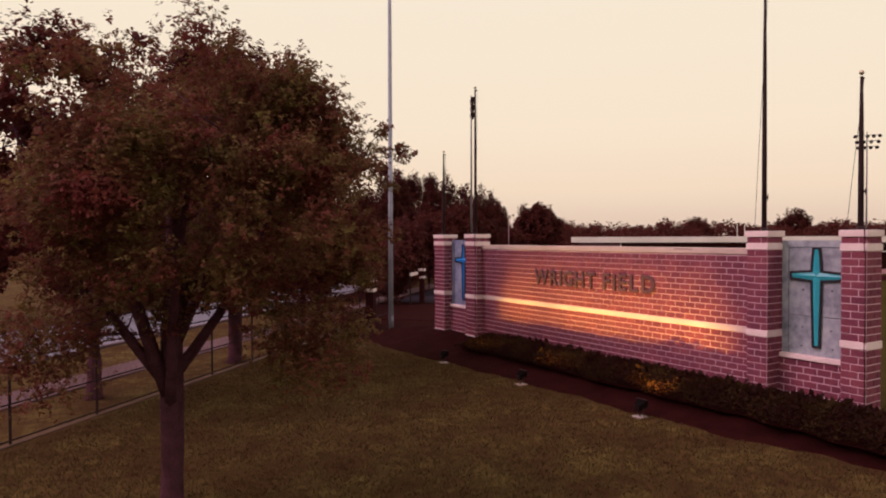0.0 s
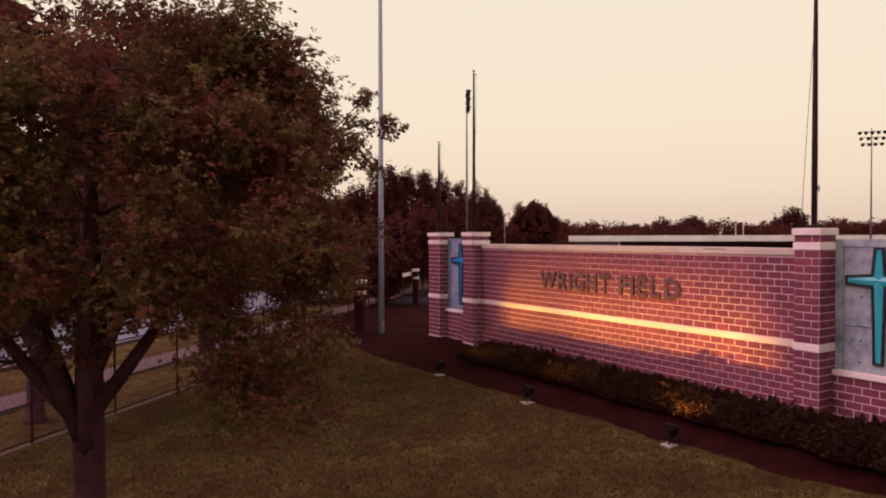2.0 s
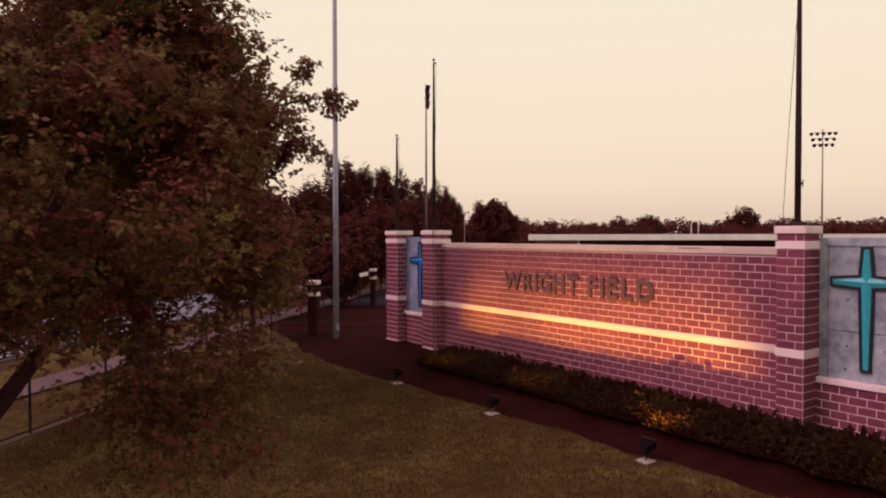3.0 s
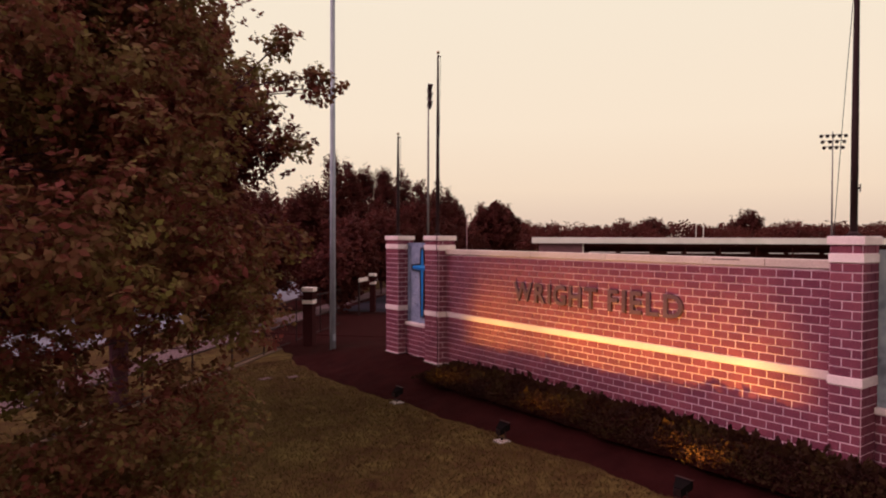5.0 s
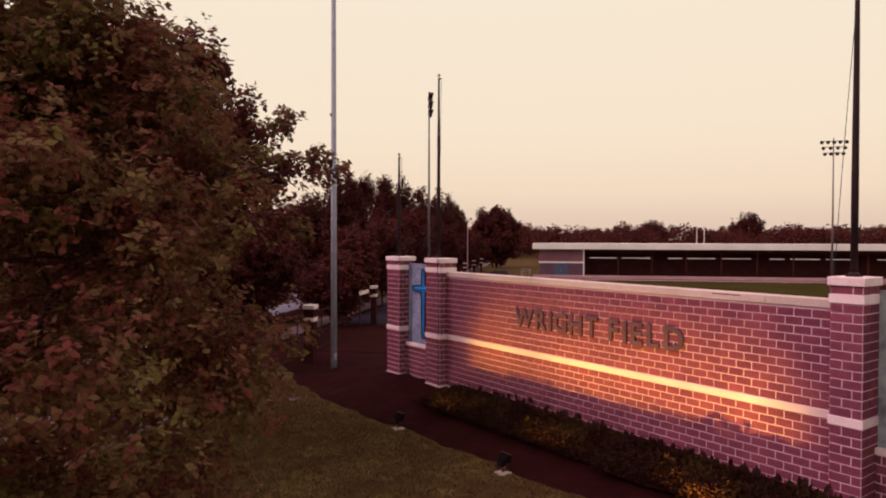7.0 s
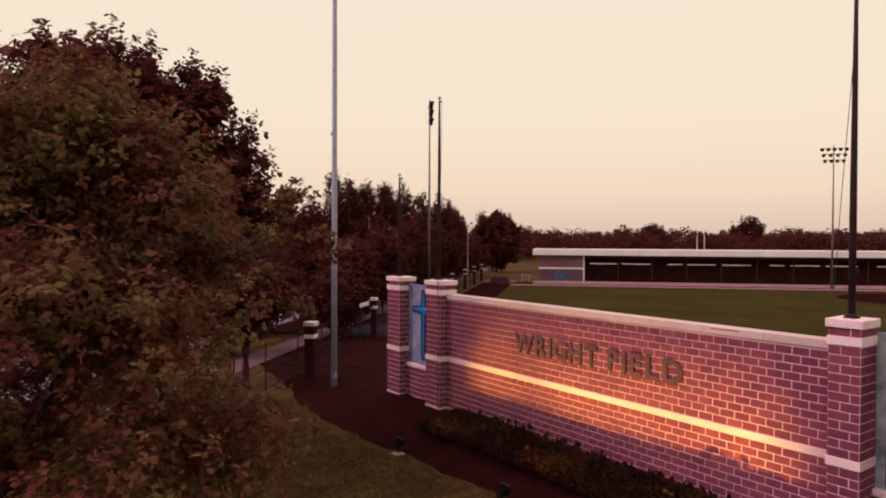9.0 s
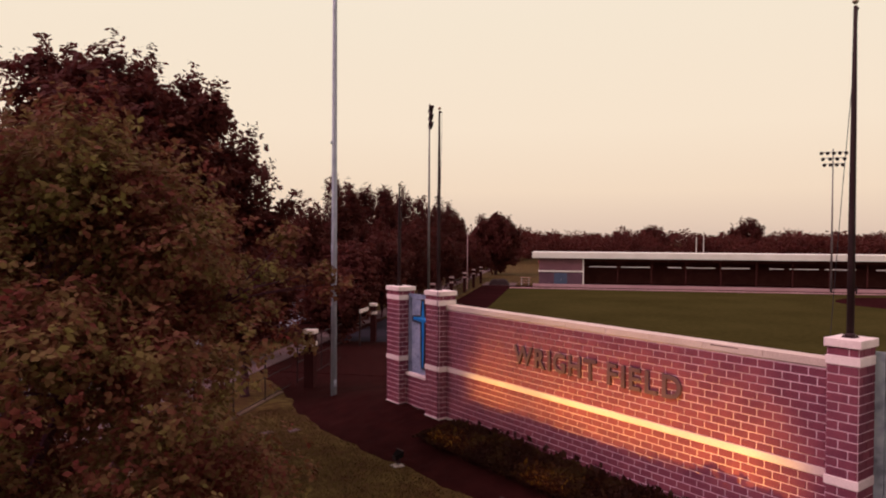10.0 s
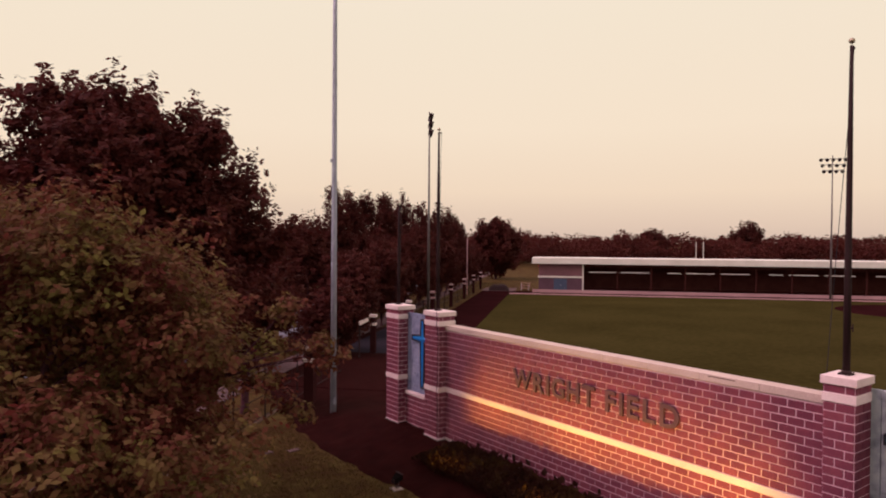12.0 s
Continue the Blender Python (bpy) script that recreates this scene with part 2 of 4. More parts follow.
ground = tagged(sheet("ground", axis(-12, 26, 0.4, 1500), axis(-8, 44, 0.4, 1500), under_bed, M_GRASS),
                "worn brownish green grass lawn reaching to the horizon", "lawn", kind="structure")

bed_v, bed_f = [], []
BY = np.arange(3.0, 42.01, 0.25)
for y in BY:
    e = bed_edge(y)
    for k in range(15):
        x = e + (19.7 + 5.5 * smooth01((y - 29.6) / 1.5) - e) * k / 14
        lump = 0.035 * noise.noise((x * 2.2, y * 2.2, 3)) + 0.02 * noise.noise((x * 7, y * 7, 1))
        bed_v.append((x, y, ground_z(x, y) + (0.03 + lump if 0 < k else -0.02)))
for j in range(len(BY) - 1):
    for k in range(14):
        a = j * 15 + k
        bed_f.append((a, a + 1, a + 16, a + 15))
bed = tagged(link("planting_bed", raw_mesh("planting_bed", bed_v, bed_f), M_MULCH_SHADE),
             "dark bark mulch bed rising towards the brick wall", "flower bed", kind="structure")


def slab(name, u0, u1, v0, v1, z0, z1, mat, label, category):
    t = box(u0, u1, v0, v1, z0, z1, 0.015 if z1 - z0 > 0.1 else 0)
    ob = part(name, t, mat, m=pose(U0[0], U0[1], 0, 0, 0, STREET))
    return tagged(ob, label, category, kind="structure")


slab("pavement", -60, 160, 3.4, 5.2, -0.1, 0.035, M_WALK, "pale concrete pavement beside the street", "pavement")
slab("road", -60, 200, 9.3, 18.5, -0.3, 0.012, M_ROAD, "grey asphalt street", "road")
slab("kerb_near", -60, 200, 9.1, 9.28, -0.2, 0.12, M_WALK, "concrete kerb of the street", "kerb")
slab("kerb_far", -60, 200, 18.52, 18.7, -0.2, 0.12, M_WALK, "concrete kerb of the street", "kerb")
# Drive and ground beside it: the tree shade is put into their colours.
slab("driveway", 36, 50, -2.6, 2.7, -0.1, 0.045, M_DRIVE, "asphalt drive to the gate, tree shade in its dark colour", "driveway")
slab("gate_bed", 24.5, 35.95, -4.2, 3.3, -0.1, 0.052, M_MULCH_SHADE, "mulch ground beside the drive, tree shade in its dark colour", "mulch bed")
slab("drive_verge", 36, 50, 2.75, 9.05, -0.1, 0.03, M_MULCH_SHADE, "bare ground under the street trees, their shade in its colour", "verge")
turf_pts = [(22.6, -70), uv(91.5, -120), uv(91.5, -5.6), (22.6, 33.6)]
bm = bmesh.new()
low = [bm.verts.new((x, y, -0.1)) for x, y in turf_pts]
top = [bm.verts.new((x, y, 0.03)) for x, y in turf_pts]
bm.faces.new(top)
for k in range(4):
    bm.faces.new((low[k], low[(k + 1) % 4], top[(k + 1) % 4], top[k]))
tagged(part("field_turf", bm, M_TURF), "even green playing turf", "playing field", kind="structure")
slab("side_track", 50.2, 97, -5.55, -0.8, -0.1, 0.025, M_CLAY, "dark red clay track along the field", "track")
slab("far_track", 91.55, 98, -90, -5.6, -0.1, 0.022, M_CLAY, "dark red clay track before the dugout", "track")
slab("mow_strip", -20, 20, -0.12, 0.12, -0.1, 0.03, M_DRY, "narrow concrete strip under the fence", "edging")


# ---- the sign wall ----
COURSE, BLOCK, JOINT = 0.2, 0.394, 0.028
WALL_X, PIER_X = 19.38, 19.03
BAND0, BAND1, WALL_TOP, PIER_TOP = 2.42, 2.62, 5.06, 5.585
FOOT = 0.42


def brick_mesh(length, name="brick"):
    """A brick whose face looks along -x, its back at x = 0."""
    a, h, d, c = (length - JOINT) / 2, (COURSE - JOINT) / 2, 0.014, 0.004
    v = [(0.02, -a, -h), (0.02, a, -h), (0.02, a, h), (0.02, -a, h),
         (-d + c, -a, -h), (-d + c, a, -h), (-d + c, a, h), (-d + c, -a, h),
         (-d, -a + c, -h + c), (-d, a - c, -h + c), (-d, a - c, h - c), (-d, -a + c, h - c)]
    f = [(8, 11, 10, 9)]
    for k in range(4):
        n = (k + 1) % 4
        f += [(k, n, n + 4, k + 4)[::-1], (k + 4, n + 4, n + 8, k + 8)[::-1]]
    return raw_mesh(name, v, f)


BRICKS = {}


def brick_of(length):
    key = round(length, 3)
    if key not in BRICKS:
        BRICKS[key] = brick_mesh(key)
        BRICKS[key].materials.append(M_BRICK)
    return BRICKS[key]


def course_pieces(length, share):
    """(centre, length) of the bricks that fill a course, the first one cut to a share of a brick."""
    out, a = [], 0.0
    first = BLOCK * share
    while a < length - 0.02:
        w = min(first if a == 0 else BLOCK, length - a)
        if length - a - w < 0.07:
            w = length - a
        out.append((a + w / 2, w))
        a += w
    return out


rng = random.Random(4)


def lay_face(parent, face, length, levels, joined=None, bond=(1.0, 0.5)):
    """Bricks on one face: face is the pose of its lower left corner seen from outside, with x into the wall and y to the left."""
    for i, z in enumerate(levels):
        for c, w in course_pieces(length, bond[i % 2]):
            m = face @ pose(rng.uniform(-0.002, 0.002), c, z + COURSE / 2, 0, rng.uniform(-0.3, 0.3), 0)
            if joined and joined(m.translation):
                joined_bricks.append((m, w))
            else:
                ob = new("brick", brick_of(w))
                ob.parent = parent
                ob.matrix_local = m


joined_bricks = []
LOW_COURSES = [BAND0 - COURSE * (k + 1) for k in range(10)]
HIGH_WALL = [BAND1 + COURSE * k for k in range(11)]
HIGH_PIER = [BAND1 + COURSE * k for k in range(12)] + [5.22]


def stone_band(name, parent, x0, x1, y0, y1, z0, z1, label):
    part(name, box(x0, x1, y0, y1, z0, z1, 0.012), M_STONE, parent, label)


# piers: far and near edge along the wall, with the height of the flag pole on each
PIERS = [(28.52, 29.48, 10.0), (25.58, 26.53, 12.85), (10.66, 11.30, 12.8), (7.92, 8.56, 9.78)]
PIER_BACK = 19.80


def brick_pier(y0, y1):
    p = thing("brick_pier", 0, 0, 0, 0, "square red brick pier with pale stone bands and cap", "pier", "piers of the sign wall")
    d = 0.03
    part("core", box(PIER_X + 0.004, PIER_BACK, y0 + 0.004, y1 - 0.004, FOOT, 5.40), M_MORTAR, p, "pale mortar joints")
    part("plinth", box(PIER_X - 0.05, PIER_BACK + 0.05, y0 - 0.05, y1 + 0.05, 0.0, FOOT + 0.16, 0.02), M_PLINTH, p, "rough concrete plinth")
    stone_band("stone_band", p, PIER_X - d, PIER_BACK + d, y0 - d, y1 + d, BAND0 + 0.005, BAND1 - 0.005, "pale stone band")
    stone_band("stone_band", p, PIER_X - d, PIER_BACK + d, y0 - d, y1 + d, 5.025, 5.215, "pale stone band")
    cap = box(PIER_X - 0.055, PIER_BACK + 0.055, y0 - 0.055, y1 + 0.055, 5.40, PIER_TOP, 0.018)
    part("cap", cap, M_STONE, p, "pale cast stone cap")
    levels = LOW_COURSES[:9] + HIGH_PIER
    lay_face(p, pose(PIER_X, y0, 0), y1 - y0, levels)
    lay_face(p, pose(PIER_X, y0, 0, 0, 0, 90) @ pose(0, -(PIER_BACK - PIER_X), 0), PIER_BACK - PIER_X, levels)
    lay_face(p, pose(PIER_BACK, y1, 0, 0, 0, -90) @ pose(0, -(PIER_BACK - PIER_X), 0), PIER_BACK - PIER_X, levels)
    return p


for y0, y1, top in PIERS:
    brick_pier(y0, y1)


def flag_pole(x, y, top):
    p = thing("flag_pole", x, y, PIER_TOP, 0, "slender black tapered flag pole with a ball finial, on a pier", "flag pole", "flag poles of the sign wall")
    h = top - PIER_TOP
    part("base_plate", box(-0.13, 0.13, -0.13, 0.13, 0, 0.025, 0.006), M_BLACK, p)
    part("collar", tube([(0, 0, 0.025), (0, 0, 0.06), (0, 0, 0.10)], [0.115, 0.11, 0.082], 16), M_BLACK, p, smooth=True)
    part("shaft", tube([(0, 0, 0.02), (0, 0, h * 0.3), (0, 0, h * 0.7), (0, 0, h - 0.1)], [0.074, 0.072, 0.055, 0.036], 16), M_BLACK, p, smooth=True)
    bm = bmesh.new()
    bmesh.ops.create_uvsphere(bm, u_segments=16, v_segments=10, radius=0.065)
    part("finial_ball", bm, M_BALL, p, "dull gilt ball", pose(0, 0, h), True)
    part("truck", box(-0.02, 0.13, -0.02, 0.02, h - 0.16, h - 0.11, 0.006), M_BLACK, p)
    cleat = box(-0.02, 0.02, -0.115, -0.06, 1.0, 1.05, 0.004)
    part("cleat", add_box(cleat, -0.015, 0.015, -0.125, -0.105, 0.94, 1.11, 0.004), M_BLACK, p)
    k = h - 0.14
    rope = [(0.12 + 0.32 * (1 - i / 12), 0.06 * math.sin(math.pi * i / 12) + 0.60 * (1 - i / 12) ** 1.3, -0.2 + (k + 0.2) * i / 12) for i in range(13)]
    part("halyard", tube(rope, [0.008] * 13, 5), M_DARK, p, "thin slack rope")
    for a in (-0.1, 0.1):
        for b in (-0.1, 0.1):
            part("bolt", tube([(a, b, 0.02), (a, b, 0.055)], [0.014, 0.014], 6), M_BLACK, p)
    return p


for y0, y1, top in PIERS:
    flag_pole(19.41, (y0 + y1) / 2 + (0.14 if y0 > 20 else 0.02), top)


def ground_cable(y):
    c = thing("corner_conduit", PIER_X - 0.02, y, 0, 0, "thin dark conduit running up the corner of a pier", "conduit", "conduits")
    part("pipe", tube([(-0.02, 0, 0.4), (-0.02, 0, 2.0), (-0.06, 0, 2.4), (-0.06, 0, 2.65), (-0.02, 0, 2.7), (-0.02, 0, 4.98), (-0.075, 0, 5.0), (-0.075, 0, PIER_TOP)], [0.016] * 8, 6), M_BLACK, c)


ground_cable(PIERS[1][0] + 0.02)
ground_cable(PIERS[3][0] + 0.02)

# the long wall between the two middle piers
WY0, WY1 = PIERS[2][1], PIERS[1][0]
wall = thing("wall_sign", 0, 0, 0, 0, "long red brick wall with a pale stone band and coping", "wall", kind="structure")
part("core", box(WALL_X + 0.004, 19.72, WY0 + 0.004, WY1 - 0.004, FOOT, WALL_TOP - 0.2), M_MORTAR, wall, "pale mortar joints")
part("plinth", box(WALL_X - 0.06, 19.78, WY0 + 0.06, WY1 - 0.06, 0.0, 0.62, 0.02), M_PLINTH, wall, "rough concrete plinth")
part("stone_band", box(WALL_X - 0.025, WALL_X + 0.1, WY0 + 0.035, WY1 - 0.035, BAND0 + 0.005, BAND1 - 0.005, 0.012), M_BAND, wall, "pale stone band")
n_stone = 9
for k in range(n_stone):
    a = WY0 + 0.002 + (WY1 - WY0 - 0.004) * k / n_stone
    b = WY0 + 0.002 + (WY1 - WY0 - 0.004) * (k + 1) / n_stone
    part("coping_stone", box(WALL_X - 0.045, 19.78, a + 0.003, b - 0.003, WALL_TOP - 0.195, WALL_TOP, 0.014), M_COPING, wall)
part("coping_stain", box(WALL_X - 0.049, WALL_X - 0.02, 13.5, 14.25, 4.99, 5.022, 0.006), M_STAIN, wall, "dark weather stain on the coping")
lay_face(wall, pose(WALL_X, WY0 + 0.01, 0), WY1 - WY0 - 0.02, LOW_COURSES[:9] + HIGH_WALL, lambda p: p.y > 17.2, (0.85, 0.35))
rest_v, rest_f = [], []
for m, w in joined_bricks:
    src = brick_of(w)
    o = len(rest_v)
    rest_v += [tuple(m @ v.co) for v in src.vertices]
    rest_f += [tuple(i + o for i in p.vertices) for p in src.polygons]
tagged(link("bricks", raw_mesh("bricks", rest_v, rest_f), M_BRICK_FAR, wall, "red bricks in running bond"), kind="stuff")


# letters on the wall
lettering = thing("sign_lettering", WALL_X - 0.014, 21.66, 3.385, -90, "row of dark bronze capital letters on brick", "sign")


def letter(ch, at):
    c = bpy.data.curves.new("letter", "FONT")
    c.body, c.size, c.extrude, c.offset = ch, 0.80, 0.03, 0.018
    c.resolution_u = 3
    tmp = bpy.data.objects.new("tmp", c)
    scene.collection.objects.link(tmp)
    mesh = bpy.data.meshes.new_from_object(tmp.evaluated_get(bpy.context.evaluated_depsgraph_get()))
    bpy.data.objects.remove(tmp)
    mesh.name = "letter"
    mesh.materials.clear()
    xs = [v.co.x for v in mesh.vertices]
    zs = [v.co.y for v in mesh.vertices]
    hgt = 0.645 / (max(zs) - min(zs))
    for v in mesh.vertices:
        v.co = Vector(((v.co.x - min(xs)) * LETTER_W, (v.co.y - min(zs)) * hgt, v.co.z))
    link("letter", mesh, M_LETTER, lettering, "dark bronze letter", pose(at, -0.035, 0, 90, 0, 0))
    return at + (max(xs) - min(xs)) * LETTER_W


LETTER_W, LETTER_GAP = 1.0, 0.09
words, cursor = ("WRIGHT", "FIELD"), 0.0
for k, word in enumerate(words):
    cursor, LETTER_W, LETTER_GAP = ((0.06, 1.02, 0.118), (4.12, 1.12, 0.15))[k]
    for ch in word:
        cursor = letter(ch, cursor) + LETTER_GAP


# concrete panels with a cross, between each pair of piers
def cross_ring(cy, cz, w, grow):
    """Outline of a cross with arms that narrow outwards, as (y, z) points."""
    up, down, side = 0.77 * w + grow, 2.02 * w + grow, 0.72 * w + grow
    r, t = 0.115 * w + grow, 0.062 * w + grow
    q = [(-t, up), (-r, r), (-side, t), (-side, -t), (-r, -r), (-t, -down), (t, -down), (r, -r), (side, -t), (side, t), (r, r), (t, up)]
    return [(cy + a, cz + b) for a, b in q]


def cross_panel(y0, y1, x, enamel, grey, hue, aside=0.0):
    p = thing("cross_panel", 0, 0, 0, 0, "weathered grey concrete panel with a %s metal cross, between brick piers" % hue, "panel", "cross panels")
    z0, z1 = 1.95, 5.30
    y0, y1 = y0 + 0.004, y1 - 0.004
    part("backing", box(x + 0.05, x + 0.16, y0, y1, z0 + 0.001, z1 - 0.02), grey, p)
    fr = 0.20
    frame_bm = box(x, x + 0.048, y0, y0 + fr, z0, z1, 0.006)
    add_box(frame_bm, x, x + 0.048, y1 - fr, y1, z0, z1, 0.006)
    add_box(frame_bm, x, x + 0.048, y0 + fr + 0.002, y1 - fr - 0.002, z1 - fr, z1, 0.006)
    part("border", frame_bm, grey, p, "grey concrete border")
    zj = 3.09
    for a, b in ((z0, zj - 0.012), (zj + 0.012, z1 - fr - 0.014)):
        part("slab", box(x + 0.018, x + 0.048, y0 + fr + 0.012, y1 - fr - 0.012, a, b, 0.006), grey, p, "stained grey concrete slab")
    part("sill", box(x - 0.14, x + 0.16, y0, y1, z0 - 0.14, z0 - 0.004, 0.012), M_STONE, p, "pale stone sill")
    part("brick_core", box(x - 0.072, x + 0.15, y0, y1, FOOT, z0 - 0.142), M_MORTAR, p)
    part("plinth", box(x - 0.13, x + 0.2, y0 + 0.05, y1 - 0.05, 0.0, FOOT + 0.14, 0.015), M_PLINTH, p, "rough concrete plinth")
    lay_face(p, pose(x - 0.074, y0, 0), y1 - y0, [z0 - 0.155 - COURSE * (k + 1) for k in range(7)])
    for a, b in ((0.40, 3.85), (-0.42, 3.85), (0.42, 2.75), (-0.40, 2.72), (0.44, 2.2), (-0.44, 2.2)):
        ym = (y0 + y1) / 2
        part("tie_hole", tube([(x + 0.012, ym + a, b), (x + 0.019, ym + a, b)], [0.026, 0.024], 10), M_DARK, p, "dark form tie hole")
    cy, cz = (y0 + y1) / 2 + aside, 4.27
    outer, inner = cross_ring(cy, cz, 1.0, 0.055), cross_ring(cy, cz, 1.0, 0.0)
    bm = bmesh.new()
    rows = [[bm.verts.new((xx, a, b)) for a, b in ring] for ring, xx in ((outer, x + 0.03), (outer, x - 0.05), (inner, x - 0.05), (inner, x - 0.01))]
    for r0, r1 in zip(rows, rows[1:]):
        for k in range(12):
            bm.faces.new((r0[k], r0[(k + 1) % 12], r1[(k + 1) % 12], r1[k]))
    cross = part("cross", bm, M_DARK, p, "dark metal edge of the cross")
    bm = bmesh.new()
    ring = [bm.verts.new((x - 0.022, a, b)) for a, b in inner]
    hub = bm.verts.new((x - 0.062, cy, cz))
    ends = [bm.verts.new((x - 0.036, *q)) for q in ((cy, cz + 0.77), (cy - 0.72, cz), (cy, cz - 2.02), (cy + 0.72, cz))]
    order = [(11, 0, ends[0]), (2, 3, ends[1]), (5, 6, ends[2]), (8, 9, ends[3])]
    for i, (a, b, e) in enumerate(order):
        bm.faces.new((ring[a], ring[b], e))
        k_before, k_after = (a - 1) % 12, (b + 1) % 12
        bm.faces.new((ring[k_before], ring[a], e, hub))
        bm.faces.new((ring[b], ring[k_after], hub, e))
    bmesh.ops.recalc_face_normals(bm, faces=bm.faces)
    part("inlay", bm, enamel, cross, hue + " enamel inlay")
    return p


cross_panel(PIERS[1][1], PIERS[0][0], 19.5, M_AZURE, M_PANEL_BLUE, "blue", -0.16)
cross_panel(PIERS[3][1], PIERS[2][0], 19.78, M_TEAL, M_PANEL, "turquoise")


# ---- ground floodlights before the wall ----
def floodlight(x, y, aim):
    z = ground_z(x, y)
    p = thing("floodlight", x, y, z, 0, "small black ground floodlight on a white pad, lit warm orange", "floodlight", "floodlights before the wall")
    p.scale = (0.75, 0.75, 0.75)
    part("pad", box(-0.24, 0.24, -0.22, 0.22, -0.05, 0.045, 0.012), M_PLINTH, p, "white concrete pad")
    part("stem", tube([(0, 0, 0.05), (0, 0, 0.16)], [0.03, 0.03], 10), M_BLACK, p)
    yoke = box(-0.03, 0.03, -0.205, -0.19, 0.14, 0.42, 0.004)
    add_box(yoke, -0.03, 0.03, 0.19, 0.205, 0.14, 0.42, 0.004)
    part("yoke", add_box(yoke, -0.03, 0.03, -0.205, 0.205, 0.13, 0.15, 0.004), M_BLACK, p)
    # open splayed housing, tipped up, with the lens deep inside
    rings = ((-0.16, 0.13, 0.27, 0.50), (0.17, 0.27, 0.462, 0.70))
    shell = bmesh.new()
    outer = [[shell.verts.new((q, sy * w, h)) for sy, h in ((-1, z0), (1, z0), (1, z1), (-1, z1))] for q, w, z0, z1 in rings]
    inner = [[shell.verts.new((q + dq, sy * (w - 0.012), h)) for sy, h in ((-1, z0 + 0.012), (1, z0 + 0.012), (1, z1 - 0.012), (-1, z1 - 0.012))]
             for (q, w, z0, z1), dq in zip(rings, (0.012, 0.0))]
    for k in range(4):
        m = (k + 1) % 4
        shell.faces.new((outer[0][k], outer[1][k], outer[1][m], outer[0][m]))
        shell.faces.new((inner[0][k], inner[0][m], inner[1][m], inner[1][k]))
        shell.faces.new((outer[1][k], inner[1][k], inner[1][m], outer[1][m]))
    shell.faces.new(outer[0])
    shell.faces.new(inner[0])
    bmesh.ops.recalc_face_normals(shell, faces=shell.faces)
    head = part("housing", shell, M_MATT_BLACK, p, "black splayed housing")
    part("lens", box(-0.13, -0.12, -0.09, 0.09, 0.31, 0.46), M_LENS, head, "glowing orange lens")
    part("hood", box(0.10, 0.20, -0.275, 0.275, 0.702, 0.712, 0.003), M_BLACK, head)
    for k in range(5):
        part("cooling_fin", box(-0.20, -0.162, -0.11 + k * 0.05, -0.09 + k * 0.05, 0.29, 0.48), M_BLACK, head)
    lamp = bpy.data.lights.new("flood_beam", "SPOT")
    lamp.energy, lamp.color, lamp.spot_size, lamp.spot_blend, lamp.shadow_soft_size = LAMP_W, (1.0, 0.52, 0.08), radians(87), 1.0, 0.03
    lo = new("flood_beam", lamp)
    lo.matrix_world = look((x - 0.022, y, z + 0.30), aim)
    return p


LAMP_W = 1900
for x, y, aim in ((15.80, 23.5, (19.38, 21.7, 1.75)), (15.85, 18.25, (19.38, 17.9, 1.75)), (16.1, 12.9, (19.38, 14.3, 1.75))):
    floodlight(x, y, aim)


# ---- fence and brick gate piers along the street ----
def fence_bay(u0, u1):
    p = thing("fence_bay", *uv(u0, 0), 0, STREET, "bay of a tall black metal chain link fence", "fence", "fence bays")
    n = u1 - u0
    part("post", tube([(0, 0, -0.1), (0, 0, 2.28)], [0.036, 0.036], 8), M_BLACK, p)
    bm = bmesh.new()
    bmesh.ops.create_uvsphere(bm, u_segments=8, v_segments=6, radius=0.045)
    part("post_cap", bm, M_BLACK, p, "", pose(0, 0, 2.29))
    for z in (0.12, 1.08, 2.22):
        part("rail", tube([(0.03, 0, z), (n - 0.03, 0, z)], [0.024, 0.024], 6), M_BLACK, p)
    wire = bmesh.new()
    k = 0.0
    while k < n - 0.1:
        for s in (1, -1):
            a = (k, 0, 0.12 if s > 0 else 2.2)
            b = (min(k + 1.0, n), 0, 0.12 + 2.1 * min(1.0, (n - k)) if s > 0 else 2.2 - 2.1 * min(1.0, (n - k)))
            add_tube(wire, [a, b], [0.0025, 0.0025], 3, False)
        k += 0.25
    part("wire_mesh", wire, M_BLACK, p, "thin black wire mesh")


for k in range(-5, 7):
    fence_bay(k * 3.03, (k + 1) * 3.03)
for a, b in ((22.0, 25.5), (25.5, 29.0), (51, 54), (54, 57.8), (60, 63), (63, 66), (66, 69.5), (72, 76), (76, 80.5), (83, 87), (87, 91)):
    fence_bay(a, b)


def gate_pier(u, v=0.0, top=2.95, w=0.62, stone=M_STONE):
    x, y = uv(u, v)
    p = thing("gate_pier", x, y, 0, STREET, "low brick gate pier with white stone bands", "pier", "gate piers")
    h = w / 2
    part("shaft", box(-h, h, -h, h, -0.1, top - 0.15), M_GATE, p, "dull red brick shaft")
    part("stone_band", box(-h - 0.03, h + 0.03, -h - 0.03, h + 0.03, top * 0.72, top * 0.72 + 0.2, 0.01), stone, p, "white stone band")
    part("cap", box(-h - 0.06, h + 0.06, -h - 0.06, h + 0.06, top - 0.2, top, 0.015), stone, p, "white stone cap")


gate_pier(21.3, -1.0, 2.95, 0.5)
for u in (36.2, 47.6, 58.7, 70.8, 82.0, 91.8, 101.0):
    gate_pier(u, 0.0, 2.85, 0.38, M_STONE if u < 50 else M_LINE)
